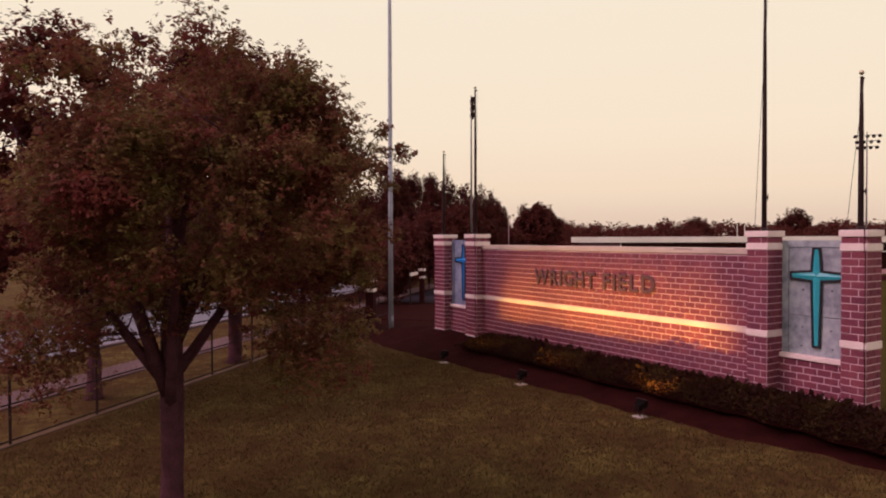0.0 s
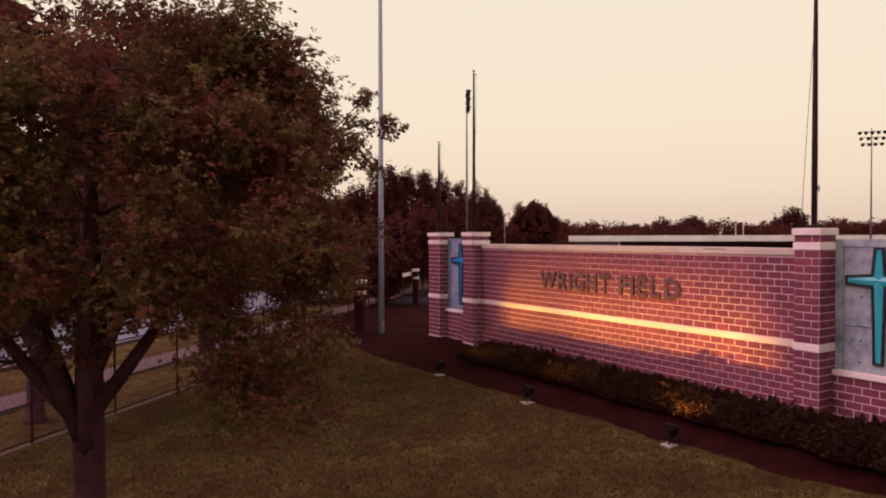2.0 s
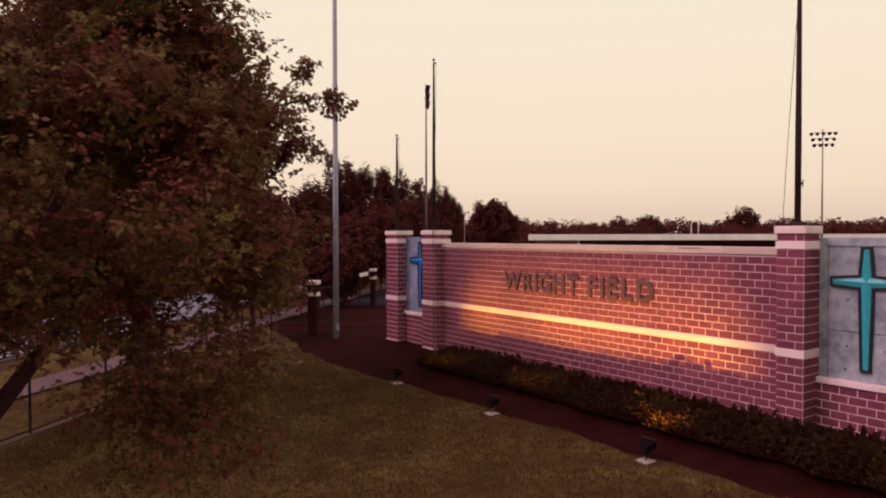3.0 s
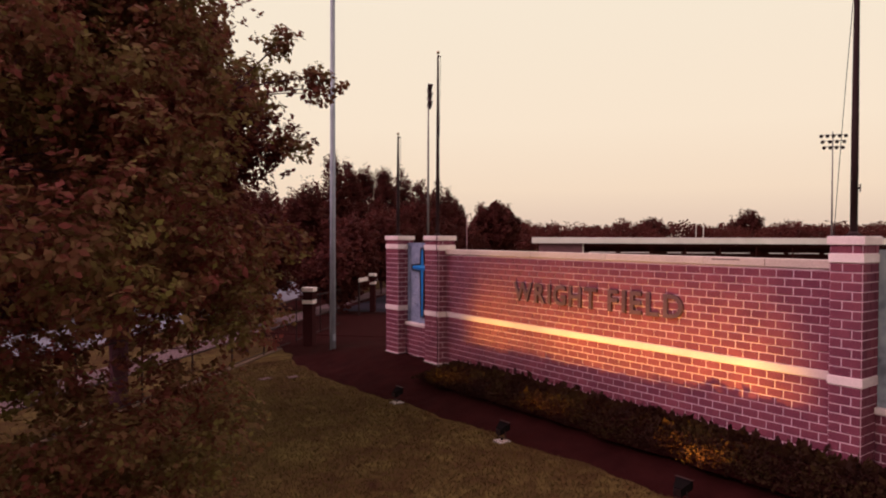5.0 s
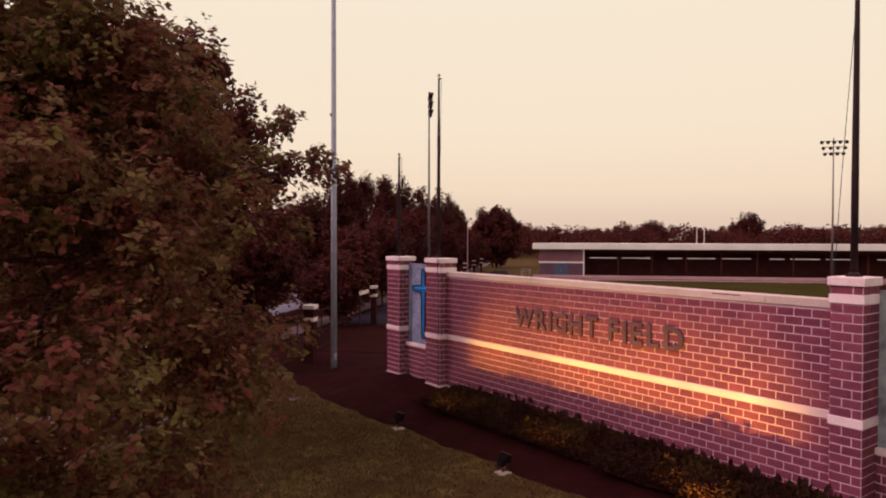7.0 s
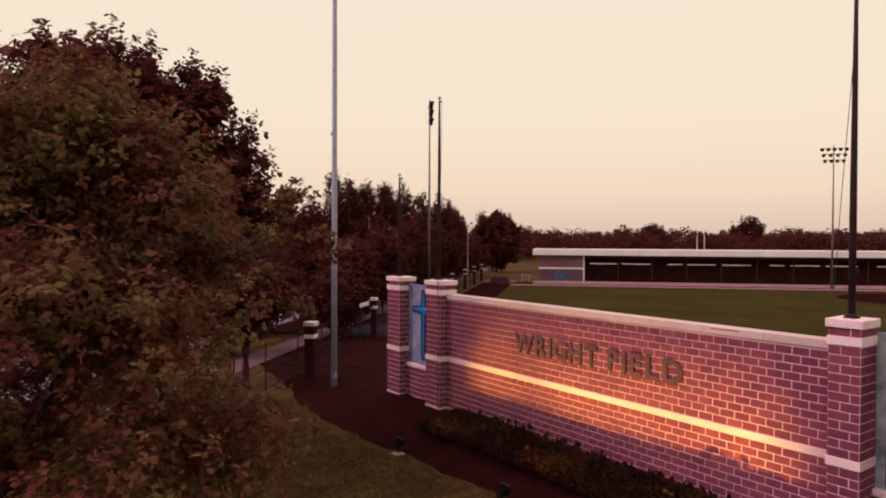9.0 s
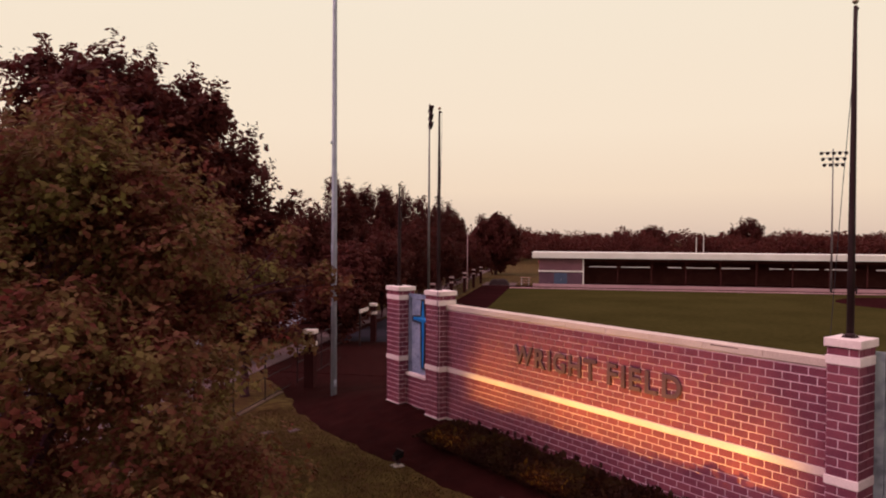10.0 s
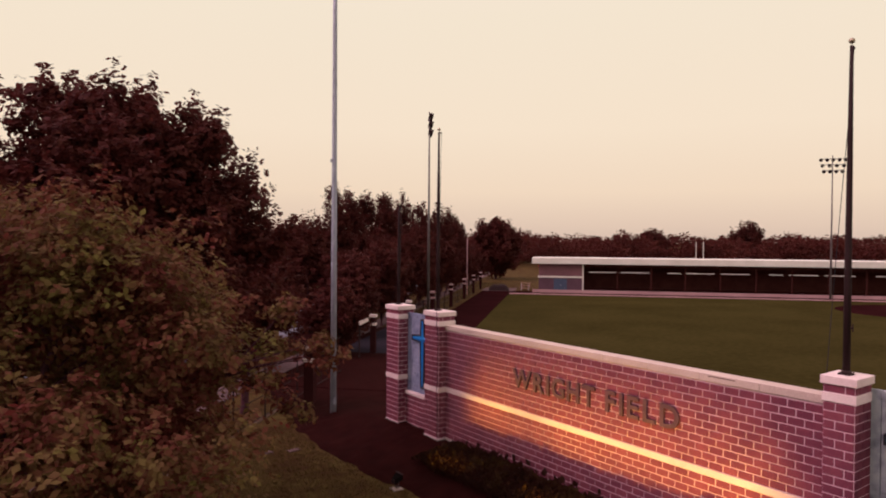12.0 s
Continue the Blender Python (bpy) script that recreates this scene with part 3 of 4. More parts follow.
wing = thing("gate_wing", *uv(32.6, 0.3), 0, STREET, "white gate arm fixed beside a gate pier", "gate")
part("rail", box(1.2, 3.2, -0.05, 0.05, 2.35, 2.62, 0.01), M_STONE, wing)
part("post", box(1.15, 1.25, -0.05, 0.05, 0, 2.34, 0.01), M_BLACK, wing)


# ---- tall poles ----
mast = thing("steel_mast", 18.05, 32.65, 0, 0, "tall galvanised steel mast standing in the bed", "mast")
part("shaft", tube([(0, 0, -0.1), (0, 0, 9), (0, 0, 18), (0, 0, 26)], [0.145, 0.125, 0.105, 0.08], 18), M_GALV, mast, smooth=True)
part("base_flange", tube([(0, 0, 0.02), (0, 0, 0.08)], [0.24, 0.24], 18), M_GALV, mast)
part("joint_ring", tube([(0, 0, 7.2), (0, 0, 7.3)], [0.14, 0.14], 18), M_GALV, mast)
part("hand_cover", box(-0.06, 0.06, -0.16, -0.11, 0.7, 1.0, 0.01), M_GALV, mast)
part("step_bracket", box(-0.2, -0.12, -0.02, 0.02, 12.0, 12.15, 0.005), M_GALV, mast)


def light_tower(x, y, top, rz, rows):
    p = thing("floodlight_tower", x, y, 0, rz, "tall stadium light tower with rows of round floodlights", "light tower", "light towers")
    part("pole", tube([(0, 0, -0.1), (0, 0, top * 0.5), (0, 0, top)], [0.16, 0.12, 0.07], 12), M_STEEL, p, smooth=True)
    for r in range(rows):
        z = top - 0.5 - r * 0.86
        w = 1.62 - 0.2 * r
        part("cross_arm", box(-w, w, -0.04, 0.04, z - 0.04, z + 0.04), M_STEEL, p)
        n = 5 if r == 0 else 4
        for k in range(n):
            cx = -w + 2 * w * k / (n - 1)
            bm = bmesh.new()
            add_tube(bm, [(cx, 0.1, z - 0.05), (cx, -0.1, z - 0.12), (cx, -0.36, z - 0.22)], [0.09, 0.20, 0.27], 10)
            part("lamp_head", bm, M_BLACK, p, "round dark lamp head")


light_tower(108.0, 49.7, 21.2, -52, 3)
light_tower(46.3, 65.35, 22.6, 57, 3)

foul = thing("foul_pole", *uv(88.2, 0.5), 0, 0, "thin pale pole beside the fence of the field", "pole")
part("shaft", tube([(0, 0, 0), (0, 0, 8.55)], [0.075, 0.055], 8), M_LINE, foul)
for v in (-44, -45.6):
    g = thing("goal_upright", *uv(150, v), 0, 0, "thin white upright of a far goal", "goal post", "goal uprights")
    part("upright", tube([(0, 0, 0), (0, 0, 8.2)], [0.09, 0.09], 8), M_WHITE, g)


# ---- long dugout across the field ----
dug = thing("dugout", *uv(98, -9.7), 0, STREET, "long low dugout with a white metal roof and open dark front", "dugout")
LEN = 75.0
part("roof", box(-0.6, 6.5, -LEN, 0.9, 4.55, 5.50, 0.012), M_WHITE, dug, "white metal fascia roof")
part("end_room", box(0.0, 5.0, -7.2, -0.2, 2.55, 4.5), M_PINK, dug, "dull pink brick wall")
part("end_room_base", box(0.0, 5.0, -7.2, -0.2, 0.0, 2.3), M_MAUVE, dug, "mauve painted lower wall")
part("trim", box(-0.08, 5.0, -7.28, -0.1, 2.3, 2.55, 0.01), M_WHITE, dug, "white trim band")
part("corner_trim", box(-0.06, 0.1, -7.34, -7.14, 0, 4.5), M_WHITE, dug, "white corner post")
door = part("door", box(-0.06, 0.02, -4.7, -2.6, 0.05, 2.15, 0.01), M_BLUE, dug, "blue double door")
part("handle", box(-0.10, -0.06, -3.72, -3.66, 1.0, 1.2), M_GALV, door)
# Inner parts take a maroon that already holds the roof's shade.
part("back_wall", box(4.8, 5.0, -LEN, -7.3, 0, 2.97), M_SHADE, dug, "back wall, roof shade in its dark colour")
part("upper_wall", box(4.8, 5.0, -LEN, -7.3, 3.12, 4.5), M_SHADE, dug, "lintel, roof shade in its dark colour")
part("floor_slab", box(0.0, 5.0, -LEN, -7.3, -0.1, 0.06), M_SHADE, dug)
part("header_beam", box(0.2, 0.5, -LEN, -7.3, 4.05, 4.5), M_SHADE, dug, "header beam, roof shade in its dark colour")
part("bench", box(3.6, 4.2, -LEN + 1, -8.5, 0.5, 0.58), M_SHADE, dug, "long bench, roof shade in its dark colour")
y = -7.35
k = 0
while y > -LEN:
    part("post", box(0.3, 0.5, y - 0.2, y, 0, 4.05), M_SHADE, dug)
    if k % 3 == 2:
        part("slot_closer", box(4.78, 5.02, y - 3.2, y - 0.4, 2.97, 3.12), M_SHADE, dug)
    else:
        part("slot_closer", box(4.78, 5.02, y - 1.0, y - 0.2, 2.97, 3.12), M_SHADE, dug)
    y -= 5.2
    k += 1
# Unseen white backdrop, added so that the wall slots look bright.
part("slot_backdrop", box(15.0, 15.2, -LEN, -8, 0, 3.2), M_WHITE, dug, "added pale backdrop that makes the dugout slots look bright")
slab("low_wall", 95.8, 96.0, -88, -9.0, -0.1, 0.5, M_LINE, "low pink-grey wall before the dugout", "wall")
slab("edge_strip", 91.5, 91.9, -88, -5.6, -0.1, 0.16, M_LINE, "pink-grey kerb at the edge of the turf", "kerb")
mound = bmesh.new()
add_tube(mound, [(0, 0, 0.0), (0, 0, 0.12), (0, 0, 0.28)], [9.0, 8.6, 1.2], 40)
tagged(part("infield_clay", mound, M_CLAY, m=pose(*uv(77.2, -56.0), 0.02)), "dark red clay circle on the turf", "infield", kind="structure")

bl = thing("bleacher", *uv(99, -6.3), 0, STREET, "small metal bleacher with pale planks", "bleacher")
for k in range(3):
    part("plank", box(0.5 * k, 0.5 * k + 0.28, -2.2, -0.4, 0.4 + 0.38 * k, 0.44 + 0.38 * k), M_LINE, bl)
for v in (-1.9, -0.7):
    fr = box(0, 1.4, v, v + 0.06, 0.0, 0.06)
    for k in range(3):
        add_box(fr, 0.5 * k + 0.1, 0.5 * k + 0.16, v, v + 0.06, 0.061, 0.4 + 0.38 * k)
    part("frame", fr, M_GALV, bl)

slab("corner_pad", 97.2, 104, -6.0, -0.6, -0.1, 0.03, M_WALK, "worn concrete pad at the field corner", "pad")
# Plain mound added in place of an unclear, car-like dark shape.
pile = thing("dark_mound", *uv(98.2, -3.4), 0.03, STREET, "low dark mound standing in for an unclear dark shape", "cover")
mound_v, mound_f = [], []
for i in range(25):
    for j in range(9):
        a, b = -1 + i / 12, -1 + j / 4
        lift = max(0.0, 1 - a ** 6) * max(0.0, 1 - b ** 4)
        mound_v.append((b * 0.9, a * 1.7, (0.95 + 0.14 * noise.noise((a * 3, b * 2, 7))) * lift))
for i in range(24):
    for j in range(8):
        k = i * 9 + j
        mound_f.append((k, k + 1, k + 10, k + 9))
part("mound_skin", bmesh.new(), M_BLACK, pile).data.from_pydata(mound_v, [], mound_f)

car = thing("parked_car", *uv(190, -8), 0, 20, "small red car parked far beyond the field", "car")
part("body", box(-2.0, 2.0, -0.85, 0.85, 0.35, 0.95, 0.15), M_RED, car)
part("cabin", box(-1.0, 1.1, -0.75, 0.75, 0.95, 1.45, 0.18), M_GLASS, car)
for a in (-1.25, 1.25):
    for b in (-0.8, 0.66):
        wh = bmesh.new()
        add_tube(wh, [(a, b, 0.33), (a, b + 0.16, 0.33)], [0.33, 0.33], 14)
        part("wheel", wh, M_BLACK, car)


# ---- plants ----
nrng = np.random.default_rng(11)


def leaf_quads(centres, size, spread=0.35, flat=0.25, facing=None):
    """One small leaf at each centre, turned at random or square to the way it faces."""
    n = len(centres)
    d = nrng.normal(size=(n, 3))
    d[:, 2] = d[:, 2] * 0.6 - flat
    if facing is not None:
        facing = facing / (np.linalg.norm(facing, axis=1, keepdims=True) + 1e-9)
        d -= facing * np.sum(d * facing, axis=1, keepdims=True)
    d /= np.linalg.norm(d, axis=1, keepdims=True) + 1e-9
    e = np.cross(d, nrng.normal(size=(n, 3)) if facing is None else facing)
    e /= np.linalg.norm(e, axis=1, keepdims=True) + 1e-9
    s = (size * (1 + spread * nrng.uniform(-1, 1, n)))[:, None]
    a = centres
    b = centres + d * s * 0.5 + e * s * 0.32
    c = centres + d * s
    f = centres + d * s * 0.45 - e * s * 0.32
    return np.stack([a, b, c, f], axis=1)


def bent(p0, p1, n, sag, rnd):
    """Points of a limb from p0 to p1 that rises and wanders."""
    p0, p1 = Vector(p0), Vector(p1)
    side = Vector((rnd.uniform(-1, 1), rnd.uniform(-1, 1), 0)) * (p1 - p0).length * 0.06
    out = []
    for i in range(n + 1):
        t = i / n
        out.append(p0.lerp(p1, t) + (side + Vector((0, 0, sag))) * math.sin(math.pi * t))
    return out


def tree(name, x, y, height, radius, base, trunk_r, clumps, per, leaf, mat, seed, label, group="", limbs=9, lean=(0, 0), clump_r=0.55, fork=0.0, pointed=0.0, skirt=0.0, stout=0.5, droop=0, sprays=(), rosette=8, spires=0.0, bough=1, thin=None, shoots=0.5, shoulders=(), lift=0.0):
    rnd = random.Random(seed)
    p = thing(name, x, y, 0, 0, label, "tree", group)
    cz = (height + base) / 2
    half = (height - base) / 2
    fork = fork or base * 0.75
    centres = []
    for i in range(clumps // bough):
        while True:
            q = Vector((rnd.gauss(0, 1), rnd.gauss(0, 1), rnd.gauss(0, 1))).normalized()
            r = 0.35 + 0.65 * rnd.random() ** 0.45
            q = Vector((q.x * r, q.y * r, q.z * r))
            if thin and q.x * thin[0] + q.y * thin[1] > 0.22 and q.z > 0.1 and rnd.random() < 0.93:
                continue
            lump = 0.80 + 0.44 * noise.noise((q.x * 1.7 + seed, q.y * 1.7, q.z * 1.7)) + 0.22 * noise.noise((q.x * 4 + seed, q.y * 4, q.z * 4))
            q *= lump
            shape = 1.0 - pointed * max(0.0, q.z) - 0.28 * max(0.0, -q.z)
            c = Vector((lean[0] + q.x * radius * shape, lean[1] + q.y * radius * shape, cz + q.z * half * 1.08))
            if c.z < height - 0.25 and c.z > base * (0.8 + skirt * (1 - min(1.0, math.hypot(q.x, q.y)))) + lift * max(0.0, -q.y):
                break
        centres.append(c)
        # the clumps of one bough lie close together, with shade between the boughs
        for j in range(bough - 1):
            d = Vector((rnd.gauss(0, 0.5), rnd.gauss(0, 0.5), rnd.gauss(0, 0.3))) * (clump_r / 0.55)
            if c.z + d.z < height:
                centres.append(c + d)
    full = len(centres)
    for i in range(droop):
        a, k = rnd.uniform(2.4, 3.7), rnd.uniform(0.42, 0.85)
        centres.append(Vector((lean[0] + math.cos(a) * radius * k, lean[1] + math.sin(a) * radius * k, base * rnd.uniform(0.68, 1.2))))
    # low hanging boughs over the lawn
    for i in range(int(droop * 2.4)):
        a, k = rnd.uniform(5.2, 6.1), rnd.uniform(0.42, 0.80)
        centres.append(Vector((lean[0] + math.cos(a) * radius * k, lean[1] + math.sin(a) * radius * k, base * rnd.uniform(0.80, 1.25))))
    # shoulders: fuller parts of the crown
    for mid, r, count in shoulders:
        for i in range(count):
            d = Vector((rnd.gauss(0, 1), rnd.gauss(0, 1), rnd.gauss(0, 1))).normalized() * r * rnd.random() ** 0.4
            centres.append(Vector(mid) + d)
    hung = len(centres)
    for q in sprays:
        centres.append(Vector(q))
    # trunk and limbs
    tr = bmesh.new()
    add_tube(tr, [(0, 0, -0.15), (0, 0, 0.15), (0.03, 0.02, fork * 0.5), (0.02, -0.02, fork), (lean[0] * 0.3, lean[1] * 0.3, cz), (lean[0] * 0.7, lean[1] * 0.7, height * 0.88)],
             [trunk_r * 1.5, trunk_r * 1.12, trunk_r, trunk_r * 1.05, trunk_r * 0.5, trunk_r * 0.1], 12)
    if sprays:
        add_tube(tr, bent((0.1, 0, cz - 0.6), sprays[0], 6, 0.2, rnd), [0.06, 0.045, 0.034, 0.024, 0.016, 0.010, 0.005], 6)
        for q in sprays[1:]:
            add_tube(tr, bent((sprays[0][0] * 0.78, sprays[0][1] * 0.78, sprays[0][2] - 0.35), q, 3, 0.05, rnd), [0.010, 0.008, 0.006, 0.003], 4)
    part("trunk", tr, M_BARK, p, "grey brown bark", smooth=True)
    tips = []
    for i in range(limbs):
        a = 2 * math.pi * (i + rnd.uniform(-0.25, 0.25)) / limbs
        e = rnd.uniform(0.4, 0.64)
        end = Vector((lean[0] * 0.6 + math.cos(a) * radius * e, lean[1] * 0.6 + math.sin(a) * radius * e, cz + half * rnd.uniform(-0.45, 0.45)))
        pts = bent((0, 0, fork * rnd.uniform(0.8, 1.35)), end, 6, 0.25 * rnd.uniform(-0.6, 1), rnd)
        r0 = trunk_r * rnd.uniform(stout * 0.85, stout * 1.15)
        part("limb", tube(pts, [r0 * (1 - 0.78 * k / 6) for k in range(7)], 7), M_BARK, p, smooth=True)
        tips.append(pts)
    tw = bmesh.new()
    for c in centres[:: max(1, clumps // 160)]:
        near = rnd.choice(sorted((q for pts in tips for q in pts[2:]), key=lambda q: (q - c).length)[:4])
        if (near - c).length < 1.7:
            add_tube(tw, bent(near, c, 3, 0.12, rnd), [trunk_r * 0.09, trunk_r * 0.07, trunk_r * 0.05, trunk_r * 0.02], 4, False)
    tagged(part("branchwork", tw, M_BARK, p), kind="stuff")
    # leaves stand in rosettes at the ends of the twigs, the rosettes in clumps, with upright shoots on top
    pts, ways = [], []
    for i, c in enumerate(centres):
        far_out = i >= hung
        k = max(3, int(per * rnd.uniform(0.6, 1.4) * (1 if i < full else 0.6 if i < full + droop else 0.9)))
        r = clump_r * (0.50 if far_out else rnd.uniform(0.7, 1.35))
        o = nrng.normal(size=(k, 3))
        o *= (nrng.random((k, 1)) ** 0.42) / np.linalg.norm(o, axis=1, keepdims=True)
        tall = i < full and c.z > cz and rnd.random() < spires
        at = np.array(c) + o * (np.array((r * 0.6, r * 0.6, r * 1.35)) if tall else np.array((r, r, r * 0.72)))
        way = o + np.array((0, 0, 0.75))
        out = Vector((c.x - lean[0], c.y - lean[1], c.z - cz))
        if i < full and out.z > -half * 0.3 and rnd.random() < shoots:
            ax = (out.normalized() * 0.55 + Vector((rnd.uniform(-0.4, 0.4), rnd.uniform(-0.4, 0.4), 0.9))).normalized()
            m = rnd.randint(3, 6)
            shoot = np.array([np.array(c) + np.array(ax) * r * (0.65 + 0.15 * j) + nrng.normal(size=3) * leaf * 0.6 for j in range(m)])
            at, way = np.concatenate([at, shoot]), np.concatenate([way, np.tile(np.array(ax), (m, 1))])
        at, way = np.repeat(at, rosette, axis=0), np.repeat(way, rosette, axis=0)
        pts.append(at + nrng.normal(size=at.shape) * leaf * 0.3)
        ways.append(way + nrng.normal(size=at.shape) * 0.45)
    pts = np.concatenate(pts)
    crown = link("crown", quads_mesh("crown", leaf_quads(pts, leaf, facing=np.concatenate(ways))), mat, p, "many small leaves with gaps between them")
    tagged(crown, kind="stuff")
    return p


tree("tree", 2.87, 13.1, 9.3, 4.35, 3.3, 0.215, 1300, 27, 0.064, M_LEAF, 3, "broad autumn tree with olive and russet leaves on the lawn", limbs=8, fork=2.3, clump_r=0.40, rosette=7, bough=5, shoots=0.3, thin=(-0.81, 0.59), lean=(0.25, -0.25), skirt=0.42, stout=0.6, droop=34,
     lift=1.7, shoulders=(((-2.3, 0.2, 3.5), 0.9, 28), ((2.3, -1.5, 7.9), 0.7, 40), ((1.9, -1.8, 8.4), 0.6, 24), ((3.2, -1.05, 6.9), 0.7, 32), ((3.4, -1.0, 4.9), 0.6, 30)),
     sprays=((4.26, -1.67, 7.30), (4.44, -1.80, 7.16), (4.02, -1.48, 7.70), (3.92, -1.41, 7.62), (3.82, -1.34, 7.30), (4.02, -1.50, 7.25), (3.82, -1.34, 6.90), (4.08, -1.54, 6.50), (3.62, -1.18, 7.40), (4.30, -1.70, 7.10), (3.92, -1.43, 6.65)))
tree("tree", 2.4, 24.6, 12.9, 5.0, 3.2, 0.24, 400, 15, 0.17, M_LEAF_DARK, 5, "tall dark tree beside the street fence", limbs=9, clump_r=0.55, spires=0.1, bough=4)
tree("tree", 8.2, 28.6, 13.3, 5.05, 3.2, 0.30, 1300, 15, 0.17, M_LEAF_DARK, 8, "tall dense dark tree beside the street fence", limbs=10, clump_r=0.58, spires=0.1, bough=4, lean=(-0.4, -1.5))

tree("tree", 15.0, 36.0, 7.6, 2.7, 2.4, 0.19, 220, 15, 0.19, M_LEAF_DARK, 15, "small dark tree behind the street fence", limbs=7, clump_r=0.55)

ROW = [(17.5, 45.5, 7.0, 3.2), (22.0, 52.0, 7.8, 3.4), (29.0, 59.5, 9.3, 3.2), (34.0, 64.0, 11.6, 2.6), (38.5, 69.0, 12.3, 2.6),
       (43.0, 74.0, 12.9, 3.0), (47.5, 76.5, 12.9, 2.6), (52.5, 80.5, 13.0, 3.0), (58.0, 84.0, 12.6, 3.2), (64.0, 88.5, 12.4, 3.2), (70.0, 93.5, 11.6, 3.4), (77.0, 101.0, 11.2, 3.6)]
for i, (x, y, h, r) in enumerate(ROW):
    tree("street_tree", x, y, h * 1.15, r * 0.92, 0.5, 0.16, 230, 20, 0.22, M_LEAF_DARK, 20 + i, "dark pointed tree in a row along the street", "street tree row", limbs=6, clump_r=0.72, pointed=0.62, spires=0.85, rosette=5, shoots=0.8)
tree("street_tree", 96.0, 111.5, 13.2, 5.6, 0.4, 0.3, 420, 20, 0.45, M_LEAF_DARK, 41, "large rounded dark tree beyond the field corner", limbs=7, clump_r=1.0)
for i, (u, v, h, r) in enumerate(((-48, 25, 11, 5), (-36, 26, 11, 5), (-25, 25, 11, 5), (-14, 24, 11, 5), (-4, 25, 12, 5), (7, 24, 10, 4.6), (17, 26, 12, 5), (28, 25, 11, 5), (40, 26, 12, 5), (52, 25, 11, 5), (66, 26, 12, 5), (80, 26, 12, 5))):
    x, y = uv(u, v)
    tree("far_street_tree", x, y, h, r, 1.0, 0.2, 170, 6, 0.42, M_LEAF_DARK, 60 + i, "dark tree across the street", "trees across the street", limbs=6, clump_r=0.95)


for i, (u, v, h, r) in enumerate(((35, 2.4, 5.0, 2.2), (43, 4.0, 7.0, 2.6), (45, 4.5, 8.0, 3.0), (51, 3.5, 8.5, 3.0), (57, 4.5, 9.0, 3.0), (63, 4.0, 9.5, 3.0), (70, 4.0, 10.0, 3.2), (77, 4.2, 9.6, 3.0), (84, 3.8, 9.0, 3.0), (91, 4.2, 8.6, 3.0), (99, 4.0, 8.2, 3.2), (107, 3.2, 7.6, 3.2), (115, 2.6, 7.0, 3.2))):
    x, y = uv(u, v)
    tree("shrub", x, y, h, r, 0.3, 0.1, 150, 8, 0.26, M_LEAF_DARK, 120 + i, "dense dark shrub behind the fence", "shrubs behind the fence", limbs=5, clump_r=0.7, fork=0.5)


def woods():
    rnd = random.Random(77)
    pts = []
    for i in range(430):
        a = radians(rnd.uniform(5, 95))
        d = rnd.uniform(205, 310)
        x, y = d * math.cos(a), d * math.sin(a)
        h = rnd.uniform(7.6, 10.6) * (1 + 0.22 * noise.noise((x * 0.03, y * 0.03, 0)))
        r = rnd.uniform(4, 7.5)
        for k in range(42):
            q = np.array([rnd.gauss(0, 1), rnd.gauss(0, 1), rnd.gauss(0, 1)])
            q /= np.linalg.norm(q)
            c = np.array([x, y, h * 0.52]) + q * np.array([r, r, h * 0.47]) * rnd.uniform(0.72, 1.0)
            pts.append(c + nrng.uniform(-0.9, 0.9, size=(16, 3)))
    pts = np.concatenate(pts)
    pts[:, 2] = np.maximum(pts[:, 2], 0.3)
    ob = link("far_woods", quads_mesh("far_woods", leaf_quads(pts, 0.78)), M_LEAF_DARK)
    return tagged(ob, "low dark belt of woods along the horizon", "woods", kind="stuff")


woods()
for i, (x, y, h, r) in enumerate(((232, 132, 15.0, 6.4), (205, 152, 11.8, 7), (167, 185, 12.0, 7), (240, 80, 12.0, 6))):
    tree("distant_tree", x, y, h, r, 1.5, 0.4, 210, 7, 0.6, M_LEAF_DARK, 90 + i, "distant tree standing above the woods", "distant trees", limbs=7, clump_r=1.3)


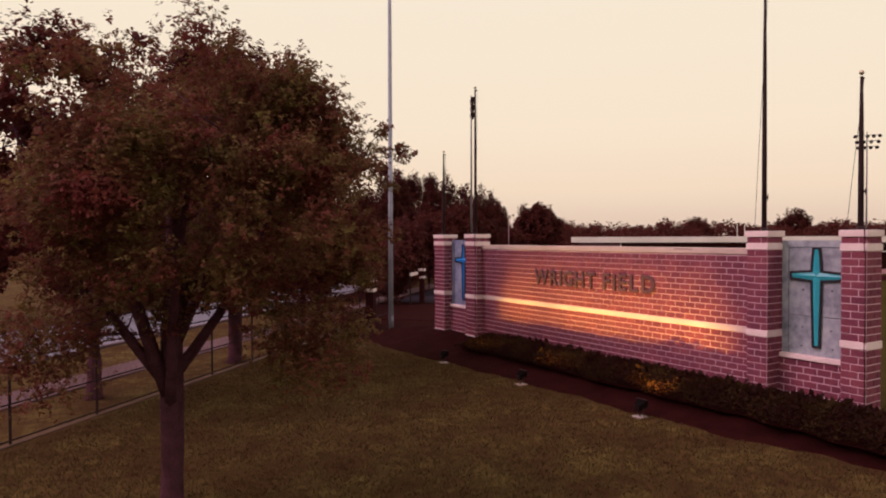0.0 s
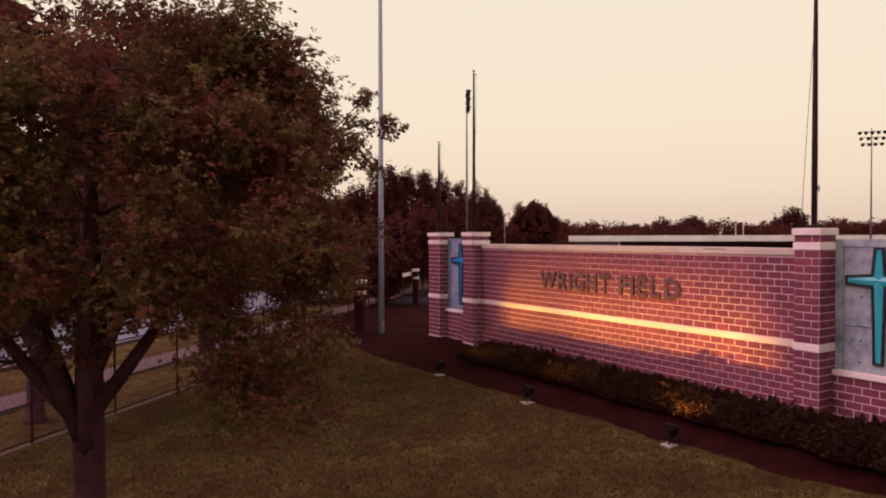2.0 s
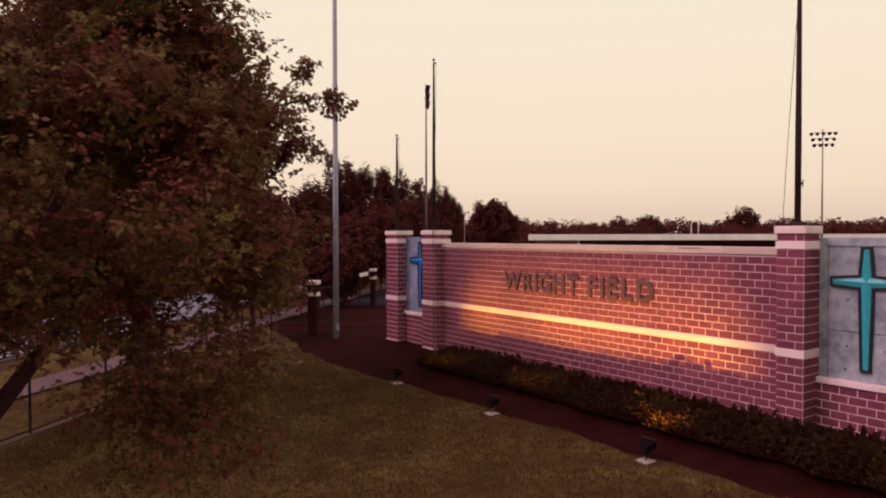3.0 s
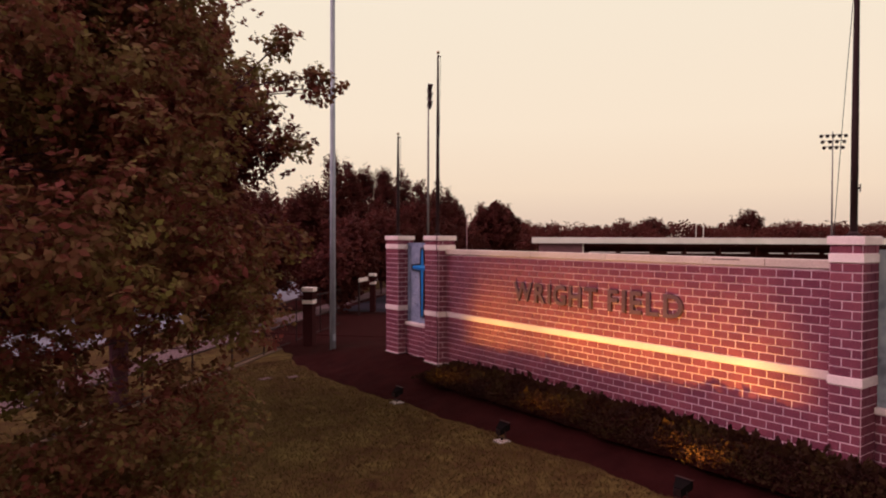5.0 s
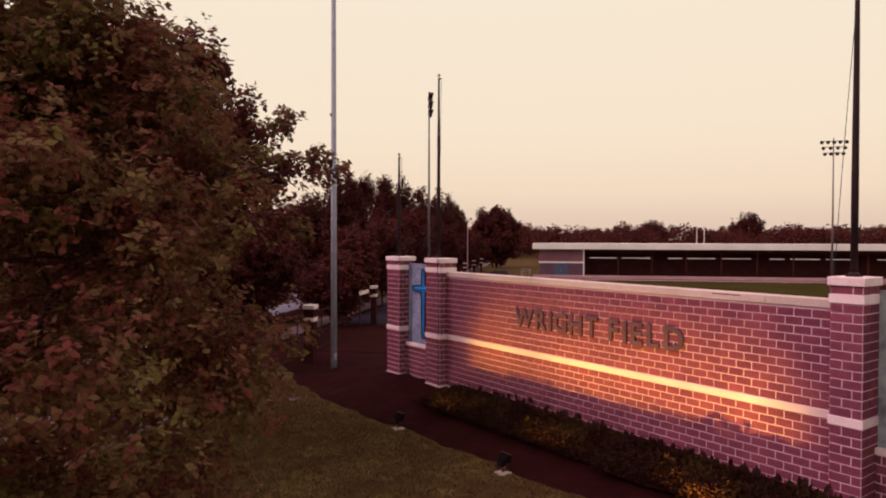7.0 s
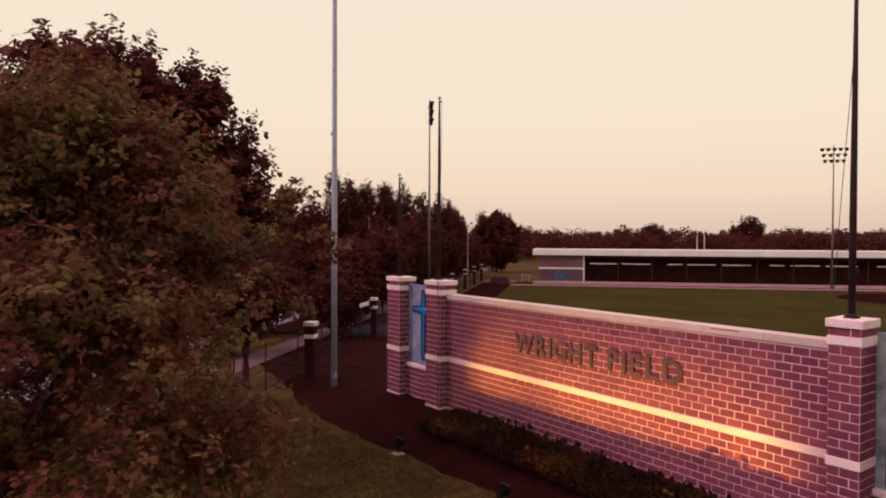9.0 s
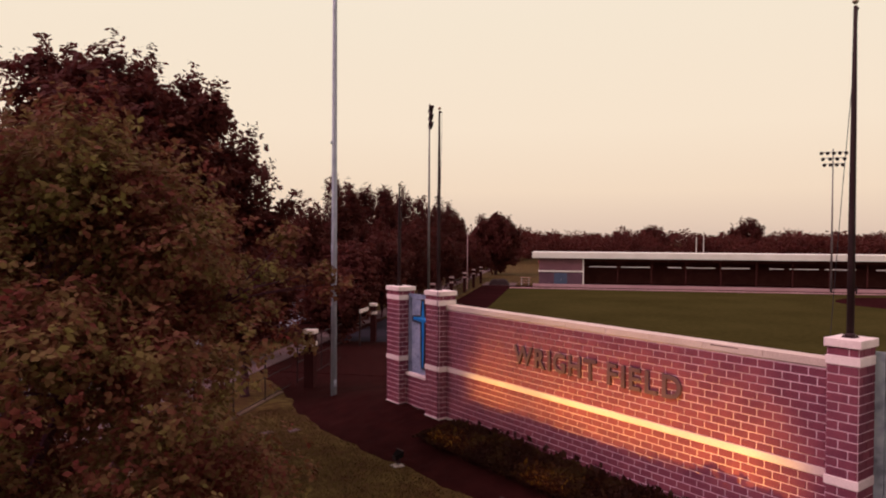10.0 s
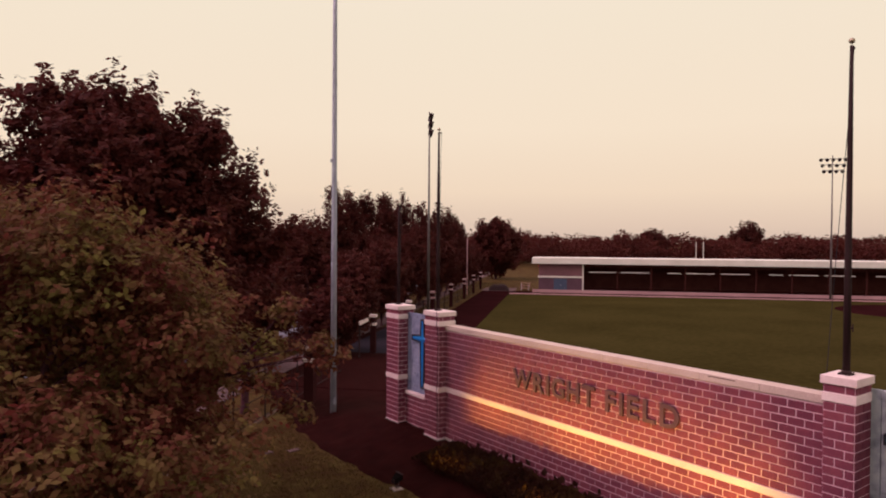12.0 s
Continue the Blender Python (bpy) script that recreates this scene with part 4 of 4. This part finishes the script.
# hedge along the foot of the wall
def hedge():
    p = thing("hedge", 0, 0, 0, 0, "low clipped evergreen hedge along the wall", "hedge")
    pts = []
    core_v, core_f = [], []
    ys = np.arange(5.2, 24.7, 0.22)
    for y in ys:
        g = ground_z(18.2, y)
        top = 0.97 + 0.10 * noise.noise((y * 0.8, 2, 0)) + 0.12 * noise.noise((y * 2.6, 5, 0))
        top *= 1 - 0.45 * smooth01((y - 23.7) / 1.0)
        half = 0.56 + 0.10 * noise.noise((y * 1.1, 9, 0))
        n = 900
        a = nrng.uniform(0.05, math.pi - 0.05, n)
        rr = 0.70 + 0.42 * nrng.random(n) ** 1.3
        cx = 18.45 - half * np.where(np.cos(a) > 0, 2.15, 0.75) * np.cos(a) * rr
        cz = g + (top - g) * np.sin(a) ** 0.75 * rr
        pts.append(np.stack([cx, y + nrng.uniform(-0.16, 0.16, n), cz], axis=1))
        o = len(core_v)
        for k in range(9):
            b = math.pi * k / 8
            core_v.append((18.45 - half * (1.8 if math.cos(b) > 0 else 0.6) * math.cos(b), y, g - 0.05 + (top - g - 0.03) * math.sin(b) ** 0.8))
        if o:
            for k in range(8):
                core_f.append((o - 9 + k, o - 8 + k, o + k + 1, o + k))
    core_f += [tuple(range(9)), tuple(range(len(core_v) - 9, len(core_v)))]
    # Dark sheet under the leaves: the hedge's inner shade as a colour.
    link("core", raw_mesh("core", core_v, core_f), M_MULCH_SHADE, p, "dark inner sheet standing for the shade inside the hedge")
    ob = link("foliage", quads_mesh("foliage", leaf_quads(np.concatenate(pts), 0.075, flat=-0.3)), M_HEDGE, p, "small dull green leaves")
    tagged(ob, kind="stuff")
    # unclipped shoots that stand up from the top
    tips = []
    for y in np.arange(5.4, 24.0, 0.07):
        if noise.noise((y * 1.3, 4, 0)) > -0.25:
            n = 7
            tips.append(np.stack([18.45 + nrng.normal(size=n) * 0.30, y + nrng.normal(size=n) * 0.08, np.full(n, 0.84) + 0.11 * noise.noise((y * 2.1, 7, 0)) + nrng.uniform(-0.1, 0.06, n)], axis=1))
    ob = link("shoot", quads_mesh("shoot", leaf_quads(np.concatenate(tips), 0.24, flat=-1.6)), M_HEDGE, p, "ragged upright green shoots")
    tagged(ob, kind="stuff")


hedge()


# grass blades on the lawn nearest the camera
def blades():
    n = 150000
    x = nrng.uniform(-3, 17, n * 2)
    y = nrng.uniform(3, 33, n * 2)
    fx = (x - U0[0]) * VD[0] + (y - U0[1]) * VD[1]
    edge = np.array([bed_edge(b) for b in np.linspace(0, 40, 801)])
    ok = (fx < -0.3) & (x < np.interp(y, np.linspace(0, 40, 801), edge) - 0.02)
    x, y = x[ok][:n], y[ok][:n]
    z = np.array([ground_z(a, b) for a, b in zip(x, y)])
    a = nrng.uniform(0, 2 * math.pi, len(x))
    h = nrng.uniform(0.025, 0.07, len(x))
    w = 0.012
    dx, dy = np.cos(a) * w, np.sin(a) * w
    lx, ly = nrng.normal(size=len(x)) * 0.03, nrng.normal(size=len(x)) * 0.03
    v = np.stack([np.stack([x - dx, y - dy, z - 0.01], 1), np.stack([x + dx, y + dy, z - 0.01], 1),
                  np.stack([x + lx + dx * 0.4, y + ly + dy * 0.4, z + h], 1), np.stack([x + lx - dx * 0.4, y + ly - dy * 0.4, z + h], 1)], axis=1)
    tagged(link("grass_blades", quads_mesh("grass_blades", v), M_BLADE), "short uneven grass blades", "grass", kind="stuff")


blades()

for x, y in ((14.6, 29.3), (13.6, 29.6)):
    tagged(part("ground_box_lid", box(-0.24, 0.24, -0.15, 0.15, -0.05, 0.03, 0.01), M_WALK, m=pose(x, y, ground_z(x, y), 0, 0, 10)),
               "pale flat lid set in the lawn", "lid", "lawn lids")
